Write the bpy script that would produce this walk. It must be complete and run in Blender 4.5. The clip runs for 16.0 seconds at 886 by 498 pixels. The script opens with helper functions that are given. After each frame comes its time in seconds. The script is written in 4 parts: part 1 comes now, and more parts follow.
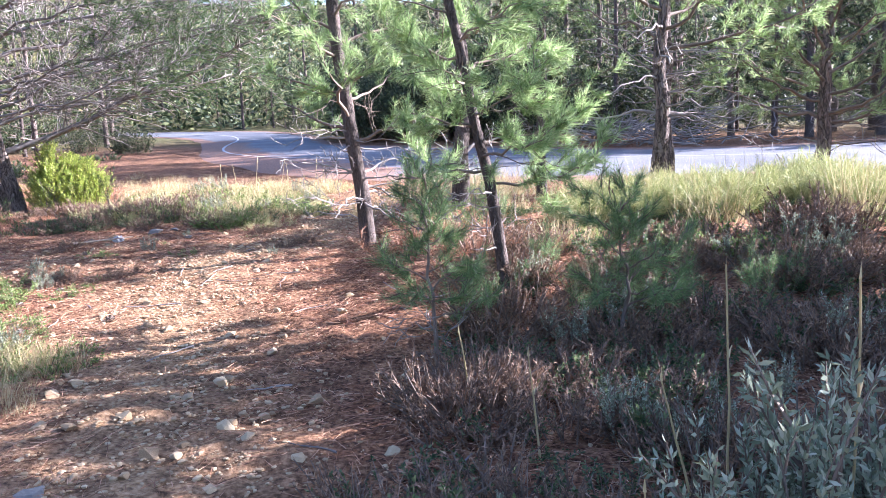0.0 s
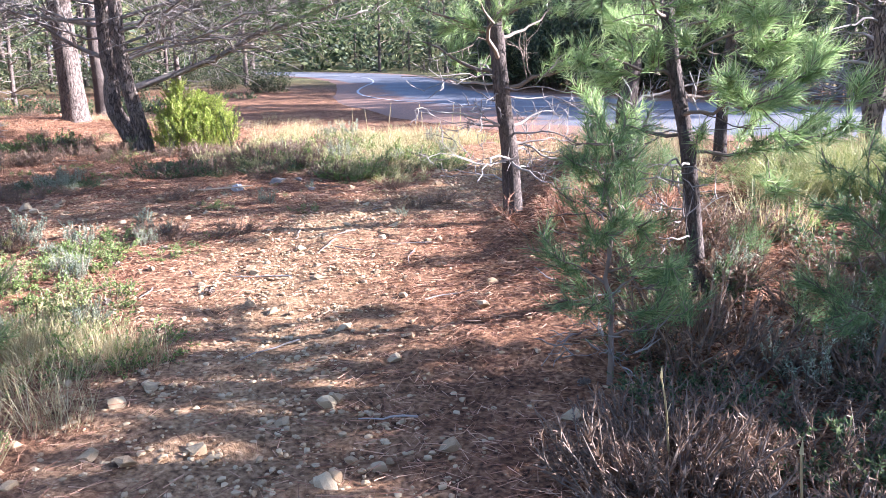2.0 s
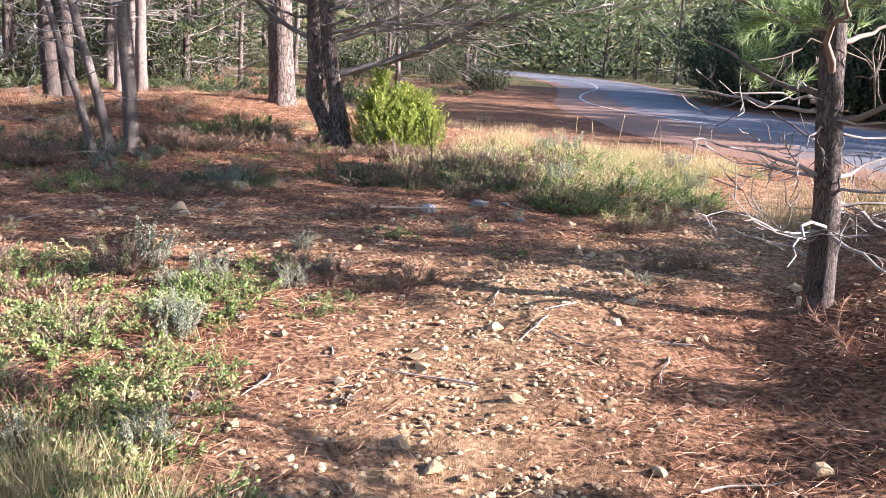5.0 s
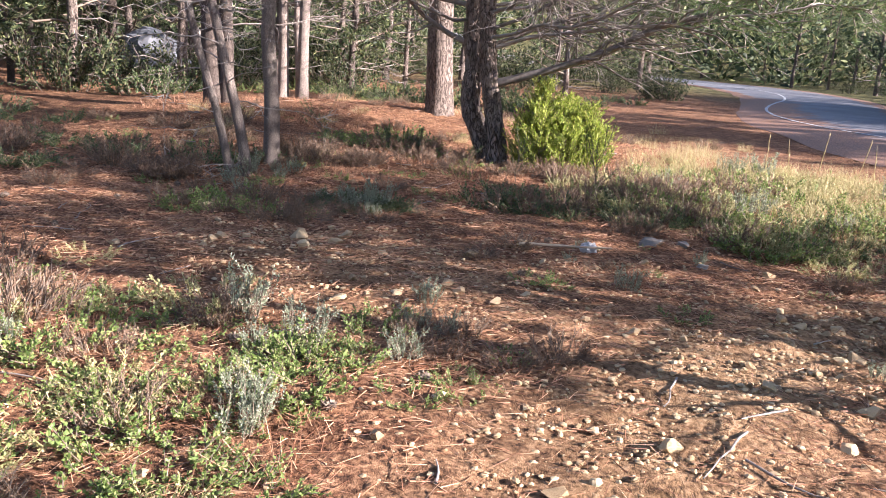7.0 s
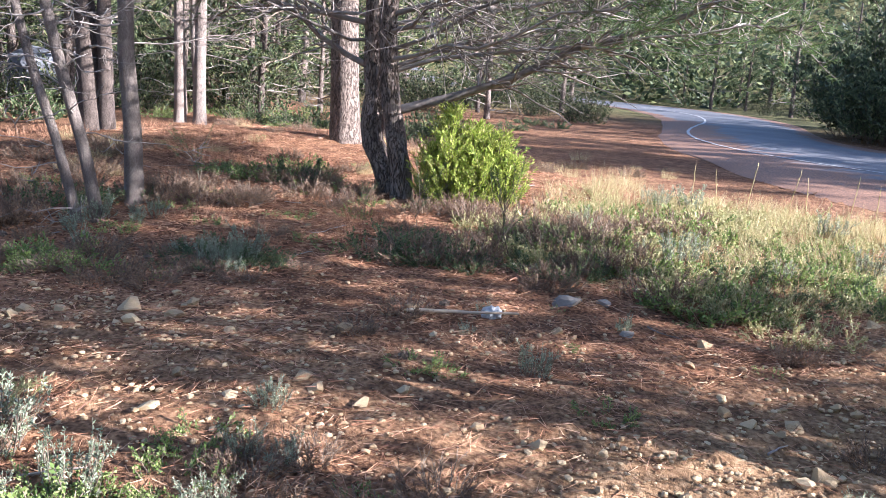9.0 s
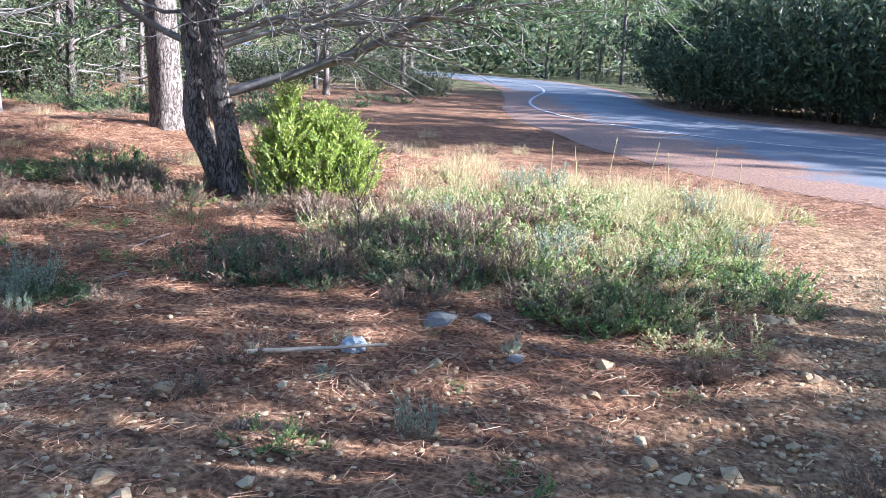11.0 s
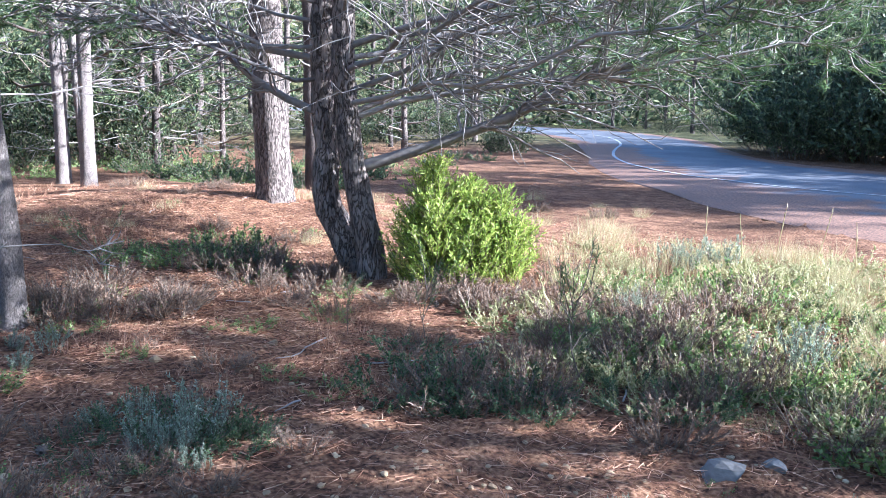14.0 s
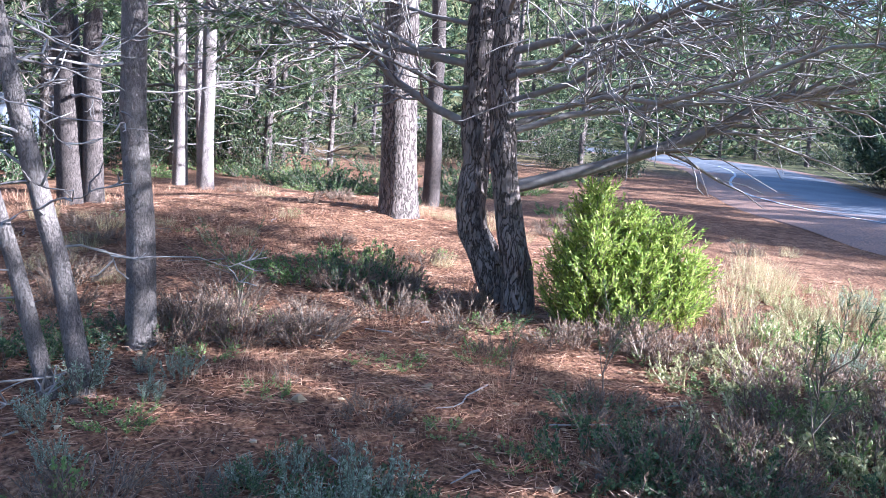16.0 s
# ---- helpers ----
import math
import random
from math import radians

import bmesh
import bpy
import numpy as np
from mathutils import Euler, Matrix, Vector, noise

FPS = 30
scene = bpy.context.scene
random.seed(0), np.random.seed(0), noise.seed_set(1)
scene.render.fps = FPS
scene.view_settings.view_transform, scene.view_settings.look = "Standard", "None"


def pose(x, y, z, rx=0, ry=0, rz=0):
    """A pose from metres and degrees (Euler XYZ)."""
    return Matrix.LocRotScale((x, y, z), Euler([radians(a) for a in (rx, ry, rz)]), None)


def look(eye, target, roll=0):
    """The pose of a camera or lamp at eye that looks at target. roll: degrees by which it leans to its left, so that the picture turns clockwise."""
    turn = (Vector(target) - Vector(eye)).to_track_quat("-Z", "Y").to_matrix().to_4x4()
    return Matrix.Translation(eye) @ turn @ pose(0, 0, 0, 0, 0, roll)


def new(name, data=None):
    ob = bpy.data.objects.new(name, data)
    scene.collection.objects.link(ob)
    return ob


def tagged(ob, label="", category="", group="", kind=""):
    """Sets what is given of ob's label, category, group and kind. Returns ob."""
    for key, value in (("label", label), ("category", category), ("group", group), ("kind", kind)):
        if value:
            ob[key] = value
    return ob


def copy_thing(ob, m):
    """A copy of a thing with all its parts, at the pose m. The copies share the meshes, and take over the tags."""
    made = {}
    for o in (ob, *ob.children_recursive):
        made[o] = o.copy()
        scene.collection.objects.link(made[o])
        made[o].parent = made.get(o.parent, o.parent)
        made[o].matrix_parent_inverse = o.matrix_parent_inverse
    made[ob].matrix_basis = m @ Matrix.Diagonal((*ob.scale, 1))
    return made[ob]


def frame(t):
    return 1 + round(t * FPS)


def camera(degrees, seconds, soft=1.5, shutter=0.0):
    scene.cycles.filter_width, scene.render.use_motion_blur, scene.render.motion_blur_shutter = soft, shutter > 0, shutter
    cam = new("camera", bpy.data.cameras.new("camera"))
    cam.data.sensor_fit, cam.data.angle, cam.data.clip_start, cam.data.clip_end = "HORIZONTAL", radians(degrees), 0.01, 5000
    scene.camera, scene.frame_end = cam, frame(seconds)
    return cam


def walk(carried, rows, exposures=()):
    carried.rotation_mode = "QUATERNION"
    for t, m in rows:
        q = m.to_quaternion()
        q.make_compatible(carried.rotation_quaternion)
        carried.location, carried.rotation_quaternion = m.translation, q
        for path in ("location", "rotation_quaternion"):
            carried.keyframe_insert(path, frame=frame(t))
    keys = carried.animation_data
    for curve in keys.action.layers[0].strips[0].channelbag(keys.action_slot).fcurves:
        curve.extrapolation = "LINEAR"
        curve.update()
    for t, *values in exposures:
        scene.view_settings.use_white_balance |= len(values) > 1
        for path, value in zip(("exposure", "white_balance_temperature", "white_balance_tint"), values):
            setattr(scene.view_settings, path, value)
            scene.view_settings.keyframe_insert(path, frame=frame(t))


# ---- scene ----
cam = camera(56.5, 16.0, soft=0.75)
PATH = [
    (0, (-0.099, 0.311, 1.519), (-0.06, 2.279, 1.164), -2.0),
    (0.5, (-0.149, 0.56, 1.524), (-0.276, 2.524, 1.166), -0.3),
    (1, (-0.231, 0.882, 1.485), (-0.348, 2.832, 1.059), 0.6),
    (1.5, (-0.281, 1.188, 1.48), (-0.395, 3.131, 1.019), -0.3),
    (2, (-0.33, 1.582, 1.474), (-0.597, 3.507, 1.002), -0.6),
    (2.5, (-0.454, 1.853, 1.477), (-0.843, 3.762, 1.024), 0.5),
    (3, (-0.625, 2.205, 1.494), (-1.042, 4.112, 1.059), 0.6),
    (3.5, (-0.739, 2.485, 1.465), (-1.243, 4.364, 1.0), 0.4),
    (3.7, (-0.77, 2.643, 1.464), (-1.324, 4.505, 0.991), 0.6),
    (5.8, (-1.145, 3.976, 1.388), (-2.006, 5.716, 0.911), 5.4),
    (6, (-1.183, 4.06, 1.407), (-2.099, 5.772, 0.927), 5.6),
    (6.5, (-1.312, 4.372, 1.401), (-2.32, 6.032, 0.923), 4.9),
    (7, (-1.439, 4.643, 1.403), (-2.507, 6.262, 0.916), 3.6),
    (7.5, (-1.539, 5.002, 1.389), (-2.679, 6.57, 0.899), 3.2),
    (8, (-1.583, 5.256, 1.434), (-2.745, 6.818, 0.975), 3.1),
    (8.5, (-1.662, 5.514, 1.423), (-2.741, 7.146, 1.009), 3.4),
    (9, (-1.763, 5.745, 1.433), (-2.698, 7.46, 1.004), 3.8),
    (9.5, (-1.801, 5.897, 1.432), (-2.565, 7.695, 1.005), 4.1),
    (9.7, (-1.829, 5.995, 1.423), (-2.524, 7.817, 0.981), 4.2),
    (11.8, (-2.481, 6.779, 1.456), (-3.021, 8.644, 0.977), 3.3),
    (12, (-2.548, 6.831, 1.446), (-3.066, 8.701, 0.963), 3.6),
    (12.5, (-2.771, 7.041, 1.449), (-3.314, 8.904, 0.964), 3.4),
    (13, (-2.96, 7.111, 1.491), (-3.682, 8.931, 1.083), 0.8),
    (13.5, (-3.177, 7.171, 1.5), (-3.893, 9.008, 1.165), -0.2),
    (14, (-3.41, 7.172, 1.519), (-4.133, 9.003, 1.165), 1.1),
    (14.5, (-3.551, 7.192, 1.527), (-4.382, 8.976, 1.17), 1.8),
    (15, (-3.708, 7.351, 1.494), (-4.608, 9.093, 1.1), 2.2),
    (15.5, (-3.891, 7.423, 1.522), (-4.872, 9.121, 1.127), 3.0),
    (16, (-4.217, 7.634, 1.46), (-5.127, 9.385, 1.139), 3.8),
]
walk(cam, [(t, look(eye, target, roll)) for t, eye, target, roll in PATH], [(0.0, 2.68, 5350, 27), (3.0, 2.5, 5400, 24), (6.5, 2.05, 6100, 24), (9.0, 2.2, 5500, 19), (12.5, 2.46, 4800, 11), (16.0, 2.46, 4800, 17)])

# ---- world, sun, exposure ----
SUN_AZ, SUN_EL = 14.0, 23.0  # degrees: azimuth from +x towards +y, elevation
sun_dir = Vector((math.cos(radians(SUN_AZ)) * math.cos(radians(SUN_EL)),
                  math.sin(radians(SUN_AZ)) * math.cos(radians(SUN_EL)), math.sin(radians(SUN_EL))))
world = bpy.data.worlds.new("world")
scene.world = world
world.use_nodes = True
wn = world.node_tree.nodes
sky = wn.new("ShaderNodeTexSky")
sky.sky_type, sky.sun_disc = "NISHITA", False
sky.sun_elevation, sky.sun_rotation = radians(SUN_EL), radians(90 - SUN_AZ)
wn["Background"].inputs["Strength"].default_value = 0.075
world.node_tree.links.new(sky.outputs[0], wn["Background"].inputs["Color"])
sun = new("sun", bpy.data.lights.new("sun", "SUN"))
sun.data.energy, sun.data.angle, sun.data.color = 5.0, radians(0.53), (1.0, 0.92, 0.80)
sun.matrix_world = look(sun_dir * 60, (0, 0, 0))


# ---- materials ----
def nodes_of(name):
    m = bpy.data.materials.new(name)
    m.use_nodes = True
    return m, m.node_tree.nodes, m.node_tree.links, m.node_tree.nodes["Principled BSDF"]


def ramp(nodes, stops):
    r = nodes.new("ShaderNodeValToRGB")
    while len(r.color_ramp.elements) < len(stops):
        r.color_ramp.elements.new(0.5)
    for e, (p, c) in zip(r.color_ramp.elements, stops):
        e.position, e.color = p, (*c, 1)
    return r


def foliage(name, stops, rough=0.55, through_light=0.35):
    """Thin leaves or needles: each island has its own tone, and light shines through."""
    m, n, l, b = nodes_of(name)
    geo = n.new("ShaderNodeNewGeometry")
    r = ramp(n, stops)
    l.new(geo.outputs["Random Per Island"], r.inputs[0])
    b.inputs["Roughness"].default_value = rough
    b.inputs["Specular IOR Level"].default_value = 0.35
    l.new(r.outputs[0], b.inputs["Base Color"])
    tr = n.new("ShaderNodeBsdfTranslucent")
    l.new(r.outputs[0], tr.inputs["Color"])
    mix = n.new("ShaderNodeMixShader")
    mix.inputs[0].default_value = through_light
    l.new(b.outputs[0], mix.inputs[1])
    l.new(tr.outputs[0], mix.inputs[2])
    l.new(mix.outputs[0], n["Material Output"].inputs["Surface"])
    return m


def bark(name, light, dark, scale, depth, stretch=0.25, crack_share=0.75):
    """Furrowed bark: upright broken plates with dark cracks, fine grain and paler scuffed patches."""
    m, n, l, b = nodes_of(name)
    co = n.new("ShaderNodeTexCoord")
    mp = n.new("ShaderNodeMapping")
    mp.inputs["Scale"].default_value = (1, 1, stretch)
    l.new(co.outputs["Object"], mp.inputs[0])
    warp = n.new("ShaderNodeTexNoise")
    warp.inputs["Scale"].default_value, warp.inputs["Detail"].default_value = scale * 0.8, 5
    l.new(mp.outputs[0], warp.inputs[0])
    add = n.new("ShaderNodeMixRGB")
    add.inputs[0].default_value = 0.14
    l.new(mp.outputs[0], add.inputs[1])
    l.new(warp.outputs["Color"], add.inputs[2])
    vo = n.new("ShaderNodeTexVoronoi")
    vo.feature = "DISTANCE_TO_EDGE"
    vo.inputs["Scale"].default_value = scale
    l.new(add.outputs[0], vo.inputs["Vector"])
    crack = ramp(n, [(0.0, (1 - crack_share,) * 3), (0.11, (1, 1, 1))])
    l.new(vo.outputs["Distance"], crack.inputs[0])
    fine = n.new("ShaderNodeTexNoise")
    fine.inputs["Scale"].default_value, fine.inputs["Detail"].default_value = scale * 3, 10
    l.new(mp.outputs[0], fine.inputs[0])
    wide = n.new("ShaderNodeTexNoise")
    wide.inputs["Scale"].default_value, wide.inputs["Detail"].default_value = 3.5, 4
    l.new(co.outputs["Object"], wide.inputs[0])
    both = n.new("ShaderNodeMath")
    both.operation = "MULTIPLY_ADD"
    both.inputs[1].default_value = 0.5
    l.new(wide.outputs[0], both.inputs[0])
    half = n.new("ShaderNodeMath")
    half.operation = "MULTIPLY"
    half.inputs[1].default_value = 0.55
    l.new(fine.outputs[0], half.inputs[0])
    l.new(half.outputs[0], both.inputs[2])
    tone = ramp(n, [(0.36, dark), (0.66, light)])
    l.new(both.outputs[0], tone.inputs[0])
    mul = n.new("ShaderNodeMixRGB")
    mul.inputs[1].default_value = (*[c * 0.35 for c in dark], 1)
    l.new(crack.outputs[0], mul.inputs[0])
    l.new(tone.outputs[0], mul.inputs[2])
    l.new(mul.outputs[0], b.inputs["Base Color"])
    h = n.new("ShaderNodeMath")
    h.operation = "MULTIPLY_ADD"
    h.inputs[1].default_value = 0.5
    l.new(fine.outputs[0], h.inputs[0])
    l.new(crack.outputs[0], h.inputs[2])
    bump = n.new("ShaderNodeBump")
    bump.inputs["Strength"].default_value, bump.inputs["Distance"].default_value = 1.0, depth
    l.new(h.outputs[0], bump.inputs["Height"])
    l.new(bump.outputs[0], b.inputs["Normal"])
    b.inputs["Roughness"].default_value = 0.9
    b.inputs["Specular IOR Level"].default_value = 0.2
    return m


def rocky(name, stops, scale, rough=0.9):
    m, n, l, b = nodes_of(name)
    co = n.new("ShaderNodeTexCoord")
    no = n.new("ShaderNodeTexNoise")
    no.inputs["Scale"].default_value, no.inputs["Detail"].default_value = scale, 8
    l.new(co.outputs["Object"], no.inputs[0])
    info = n.new("ShaderNodeObjectInfo")
    geo = n.new("ShaderNodeNewGeometry")
    s = n.new("ShaderNodeMath")
    s.operation = "ADD"
    l.new(info.outputs["Random"], s.inputs[0])
    l.new(geo.outputs["Random Per Island"], s.inputs[1])
    fr = n.new("ShaderNodeMath")
    fr.operation = "FRACT"
    l.new(s.outputs[0], fr.inputs[0])
    mixv = n.new("ShaderNodeMath")
    mixv.operation = "MULTIPLY_ADD"
    mixv.inputs[1].default_value = 0.6
    l.new(no.outputs[0], mixv.inputs[0])
    half = n.new("ShaderNodeMath")
    half.operation = "MULTIPLY"
    half.inputs[1].default_value = 0.45
    l.new(fr.outputs[0], half.inputs[0])
    l.new(half.outputs[0], mixv.inputs[2])
    r = ramp(n, stops)
    l.new(mixv.outputs[0], r.inputs[0])
    l.new(r.outputs[0], b.inputs["Base Color"])
    b.inputs["Roughness"].default_value = rough
    bump = n.new("ShaderNodeBump")
    bump.inputs["Strength"].default_value, bump.inputs["Distance"].default_value = 0.5, 0.01
    l.new(no.outputs[0], bump.inputs["Height"])
    l.new(bump.outputs[0], b.inputs["Normal"])
    return m


def ground_material():
    """Rust-coloured needle litter over stony ochre soil; the point attribute "worn" tells where feet keep it bare."""
    m, n, l, b = nodes_of("forest_floor")
    co = n.new("ShaderNodeTexCoord")

    def tex(scale, detail=6, stretch=None):
        t = n.new("ShaderNodeTexNoise")
        t.inputs["Scale"].default_value, t.inputs["Detail"].default_value = scale, detail
        l.new(co.outputs["Object"], t.inputs[0])
        return t

    fine, mid, big, grain = tex(38, 10), tex(5, 6), tex(0.7, 4), tex(160, 4)
    litter = ramp(n, [(0.3, (0.05, 0.028, 0.02)), (0.5, (0.27, 0.135, 0.075)), (0.7, (0.55, 0.32, 0.18))])
    l.new(fine.outputs[0], litter.inputs[0])
    soil = ramp(n, [(0.3, (0.14, 0.085, 0.05)), (0.5, (0.42, 0.27, 0.145)), (0.72, (0.64, 0.46, 0.28))])
    l.new(fine.outputs[0], soil.inputs[0])
    at = n.new("ShaderNodeAttribute")
    at.attribute_name = "worn"
    k = n.new("ShaderNodeMath")
    k.operation = "MULTIPLY_ADD"
    k.inputs[1].default_value, k.inputs[2].default_value = 0.9, -0.42
    l.new(mid.outputs[0], k.inputs[0])
    s = n.new("ShaderNodeMath")
    s.operation = "ADD"
    s.use_clamp = True
    l.new(at.outputs["Fac"], s.inputs[0])
    l.new(k.outputs[0], s.inputs[1])
    mix = n.new("ShaderNodeMixRGB")
    l.new(s.outputs[0], mix.inputs[0])
    l.new(litter.outputs[0], mix.inputs[1])
    l.new(soil.outputs[0], mix.inputs[2])
    far_at = n.new("ShaderNodeAttribute")
    far_at.attribute_name = "overgrown"
    scrub = ramp(n, [(0.3, (0.05, 0.065, 0.025)), (0.7, (0.22, 0.2, 0.09))])
    l.new(mid.outputs[0], scrub.inputs[0])
    mix2 = n.new("ShaderNodeMixRGB")
    l.new(far_at.outputs["Fac"], mix2.inputs[0])
    l.new(mix.outputs[0], mix2.inputs[1])
    l.new(scrub.outputs[0], mix2.inputs[2])
    mix = mix2
    mottle = ramp(n, [(0.38, (0.7, 0.68, 0.66)), (0.62, (1.12, 1.1, 1.08))])
    l.new(mid.outputs[0], mottle.inputs[0])
    mot = n.new("ShaderNodeMixRGB")
    mot.blend_type = "MULTIPLY"
    mot.inputs[0].default_value = 1
    l.new(mix.outputs[0], mot.inputs[1])
    l.new(mottle.outputs[0], mot.inputs[2])
    mix = mot
    patch = ramp(n, [(0.35, (0.72, 0.68, 0.66)), (0.65, (1.0, 1.0, 1.0))])
    l.new(big.outputs[0], patch.inputs[0])
    mul = n.new("ShaderNodeMixRGB")
    mul.blend_type = "MULTIPLY"
    mul.inputs[0].default_value = 1
    l.new(mix.outputs[0], mul.inputs[1])
    l.new(patch.outputs[0], mul.inputs[2])
    l.new(mul.outputs[0], b.inputs["Base Color"])
    hs = n.new("ShaderNodeMath")
    hs.operation = "ADD"
    l.new(fine.outputs[0], hs.inputs[0])
    l.new(grain.outputs[0], hs.inputs[1])
    bump = n.new("ShaderNodeBump")
    bump.inputs["Strength"].default_value, bump.inputs["Distance"].default_value = 0.8, 0.03
    l.new(hs.outputs[0], bump.inputs["Height"])
    l.new(bump.outputs[0], b.inputs["Normal"])
    b.inputs["Roughness"].default_value = 0.95
    b.inputs["Specular IOR Level"].default_value = 0.15
    return m


def asphalt_material():
    m, n, l, b = nodes_of("asphalt")
    co = n.new("ShaderNodeTexCoord")
    a, c = n.new("ShaderNodeTexNoise"), n.new("ShaderNodeTexNoise")
    a.inputs["Scale"].default_value, a.inputs["Detail"].default_value = 120, 4
    c.inputs["Scale"].default_value, c.inputs["Detail"].default_value = 0.6, 5
    l.new(co.outputs["Object"], a.inputs[0])
    l.new(co.outputs["Object"], c.inputs[0])
    r = ramp(n, [(0.3, (0.085, 0.09, 0.103)), (0.7, (0.195, 0.20, 0.215))])
    l.new(a.outputs[0], r.inputs[0])
    w = ramp(n, [(0.35, (0.75, 0.75, 0.78)), (0.65, (1.15, 1.12, 1.08))])
    l.new(c.outputs[0], w.inputs[0])
    mul = n.new("ShaderNodeMixRGB")
    mul.blend_type = "MULTIPLY"
    mul.inputs[0].default_value = 1
    l.new(r.outputs[0], mul.inputs[1])
    l.new(w.outputs[0], mul.inputs[2])
    at = n.new("ShaderNodeAttribute")
    at.attribute_name = "littered"
    e, e2 = n.new("ShaderNodeTexNoise"), n.new("ShaderNodeTexNoise")
    e.inputs["Scale"].default_value, e.inputs["Detail"].default_value = 1.3, 9
    e2.inputs["Scale"].default_value, e2.inputs["Detail"].default_value = 30, 6
    l.new(co.outputs["Object"], e.inputs[0])
    l.new(co.outputs["Object"], e2.inputs[0])
    su = n.new("ShaderNodeMath")
    su.operation = "ADD"
    l.new(at.outputs["Fac"], su.inputs[0])
    l.new(e.outputs[0], su.inputs[1])
    thr = n.new("ShaderNodeMapRange")
    thr.inputs["From Min"].default_value, thr.inputs["From Max"].default_value = 0.66, 0.9
    l.new(su.outputs[0], thr.inputs["Value"])
    lit_tone = ramp(n, [(0.3, (0.06, 0.032, 0.022)), (0.7, (0.38, 0.2, 0.115))])
    l.new(e2.outputs[0], lit_tone.inputs[0])
    over = n.new("ShaderNodeMixRGB")
    l.new(thr.outputs[0], over.inputs[0])
    l.new(mul.outputs[0], over.inputs[1])
    l.new(lit_tone.outputs[0], over.inputs[2])
    l.new(over.outputs[0], b.inputs["Base Color"])
    b.inputs["Roughness"].default_value = 0.75
    bump = n.new("ShaderNodeBump")
    bump.inputs["Strength"].default_value, bump.inputs["Distance"].default_value = 0.4, 0.004
    l.new(a.outputs[0], bump.inputs["Height"])
    l.new(bump.outputs[0], b.inputs["Normal"])
    return m


M_GROUND, M_ASPHALT = ground_material(), asphalt_material()
M_LINE = rocky("worn_line_paint", [(0.2, (0.26, 0.26, 0.27)), (0.7, (0.58, 0.58, 0.58))], 14)
M_STONE = rocky("limestone", [(0.15, (0.26, 0.17, 0.09)), (0.5, (0.42, 0.30, 0.165)), (0.9, (0.56, 0.45, 0.28))], 22)
M_BOULDER = rocky("pale_boulder_stone", [(0.2, (0.08, 0.085, 0.095)), (0.8, (0.2, 0.21, 0.23))], 3)
M_STICK = rocky("bleached_stick_wood", [(0.2, (0.28, 0.21, 0.14)), (0.8, (0.55, 0.45, 0.33))], 30)
M_BAG = rocky("white_plastic_film", [(0.2, (0.36, 0.36, 0.36)), (0.8, (0.64, 0.64, 0.62))], 12, 0.35)
M_GREYSTONE = rocky("grey_limestone", [(0.2, (0.12, 0.105, 0.09)), (0.8, (0.27, 0.245, 0.215))], 9)
M_NEEDLE = foliage("fresh_pine_needles", [(0.0, (0.18, 0.28, 0.09)), (0.6, (0.34, 0.46, 0.18)), (1.0, (0.56, 0.64, 0.32))], 0.5, 0.5)
M_NEEDLE_DARK = foliage("pine_needles", [(0.0, (0.05, 0.09, 0.035)), (0.7, (0.11, 0.17, 0.06)), (1.0, (0.22, 0.29, 0.1))])
M_NEEDLE_FAR = foliage("pine_foliage", [(0.0, (0.026, 0.042, 0.022)), (0.6, (0.095, 0.13, 0.06)), (1.0, (0.36, 0.39, 0.18))])
M_SCRUB = foliage("scrub_leaves", [(0.0, (0.022, 0.036, 0.018)), (0.6, (0.06, 0.085, 0.036)), (1.0, (0.2, 0.22, 0.09))], 0.55, 0.25)
M_NEEDLE_MID = foliage("seedling_needles", [(0.0, (0.09, 0.16, 0.06)), (0.6, (0.19, 0.29, 0.11)), (1.0, (0.36, 0.45, 0.2))])
M_LITTER = foliage("dead_needles", [(0.0, (0.12, 0.052, 0.032)), (0.5, (0.40, 0.19, 0.105)), (1.0, (0.66, 0.42, 0.26))], 0.6, 0.1)
M_CYPRESS = foliage("yellow_green_scale_leaves", [(0.0, (0.14, 0.22, 0.03)), (0.5, (0.36, 0.44, 0.07)), (1.0, (0.60, 0.62, 0.17))], 0.55, 0.4)
M_HEATH = foliage("dark_heath_leaves", [(0.0, (0.05, 0.085, 0.04)), (0.6, (0.10, 0.15, 0.06)), (1.0, (0.24, 0.28, 0.12))])
M_GREENLEAF = foliage("green_leaves", [(0.0, (0.12, 0.19, 0.05)), (0.6, (0.24, 0.32, 0.09)), (1.0, (0.42, 0.45, 0.18))])
M_MEADOW = foliage("sunny_meadow_grass", [(0.0, (0.24, 0.26, 0.09)), (0.6, (0.45, 0.43, 0.20)), (1.0, (0.68, 0.60, 0.35))])
M_SAGE = foliage("grey_felted_leaves", [(0.0, (0.17, 0.21, 0.13)), (0.6, (0.32, 0.36, 0.24)), (1.0, (0.52, 0.54, 0.40))], 0.8, 0.25)
M_STRAW = foliage("dry_grass", [(0.0, (0.30, 0.24, 0.11)), (0.6, (0.52, 0.43, 0.22)), (1.0, (0.70, 0.62, 0.38))], 0.6, 0.3)
M_BROOM = foliage("green_broom_stems", [(0.0, (0.20, 0.24, 0.08)), (0.6, (0.38, 0.40, 0.15)), (1.0, (0.56, 0.52, 0.26))], 0.6, 0.3)
M_BROWNHEATH = foliage("brown_heath_twigs", [(0.0, (0.12, 0.075, 0.05)), (0.6, (0.26, 0.16, 0.10)), (1.0, (0.40, 0.28, 0.18))], 0.7, 0.15)
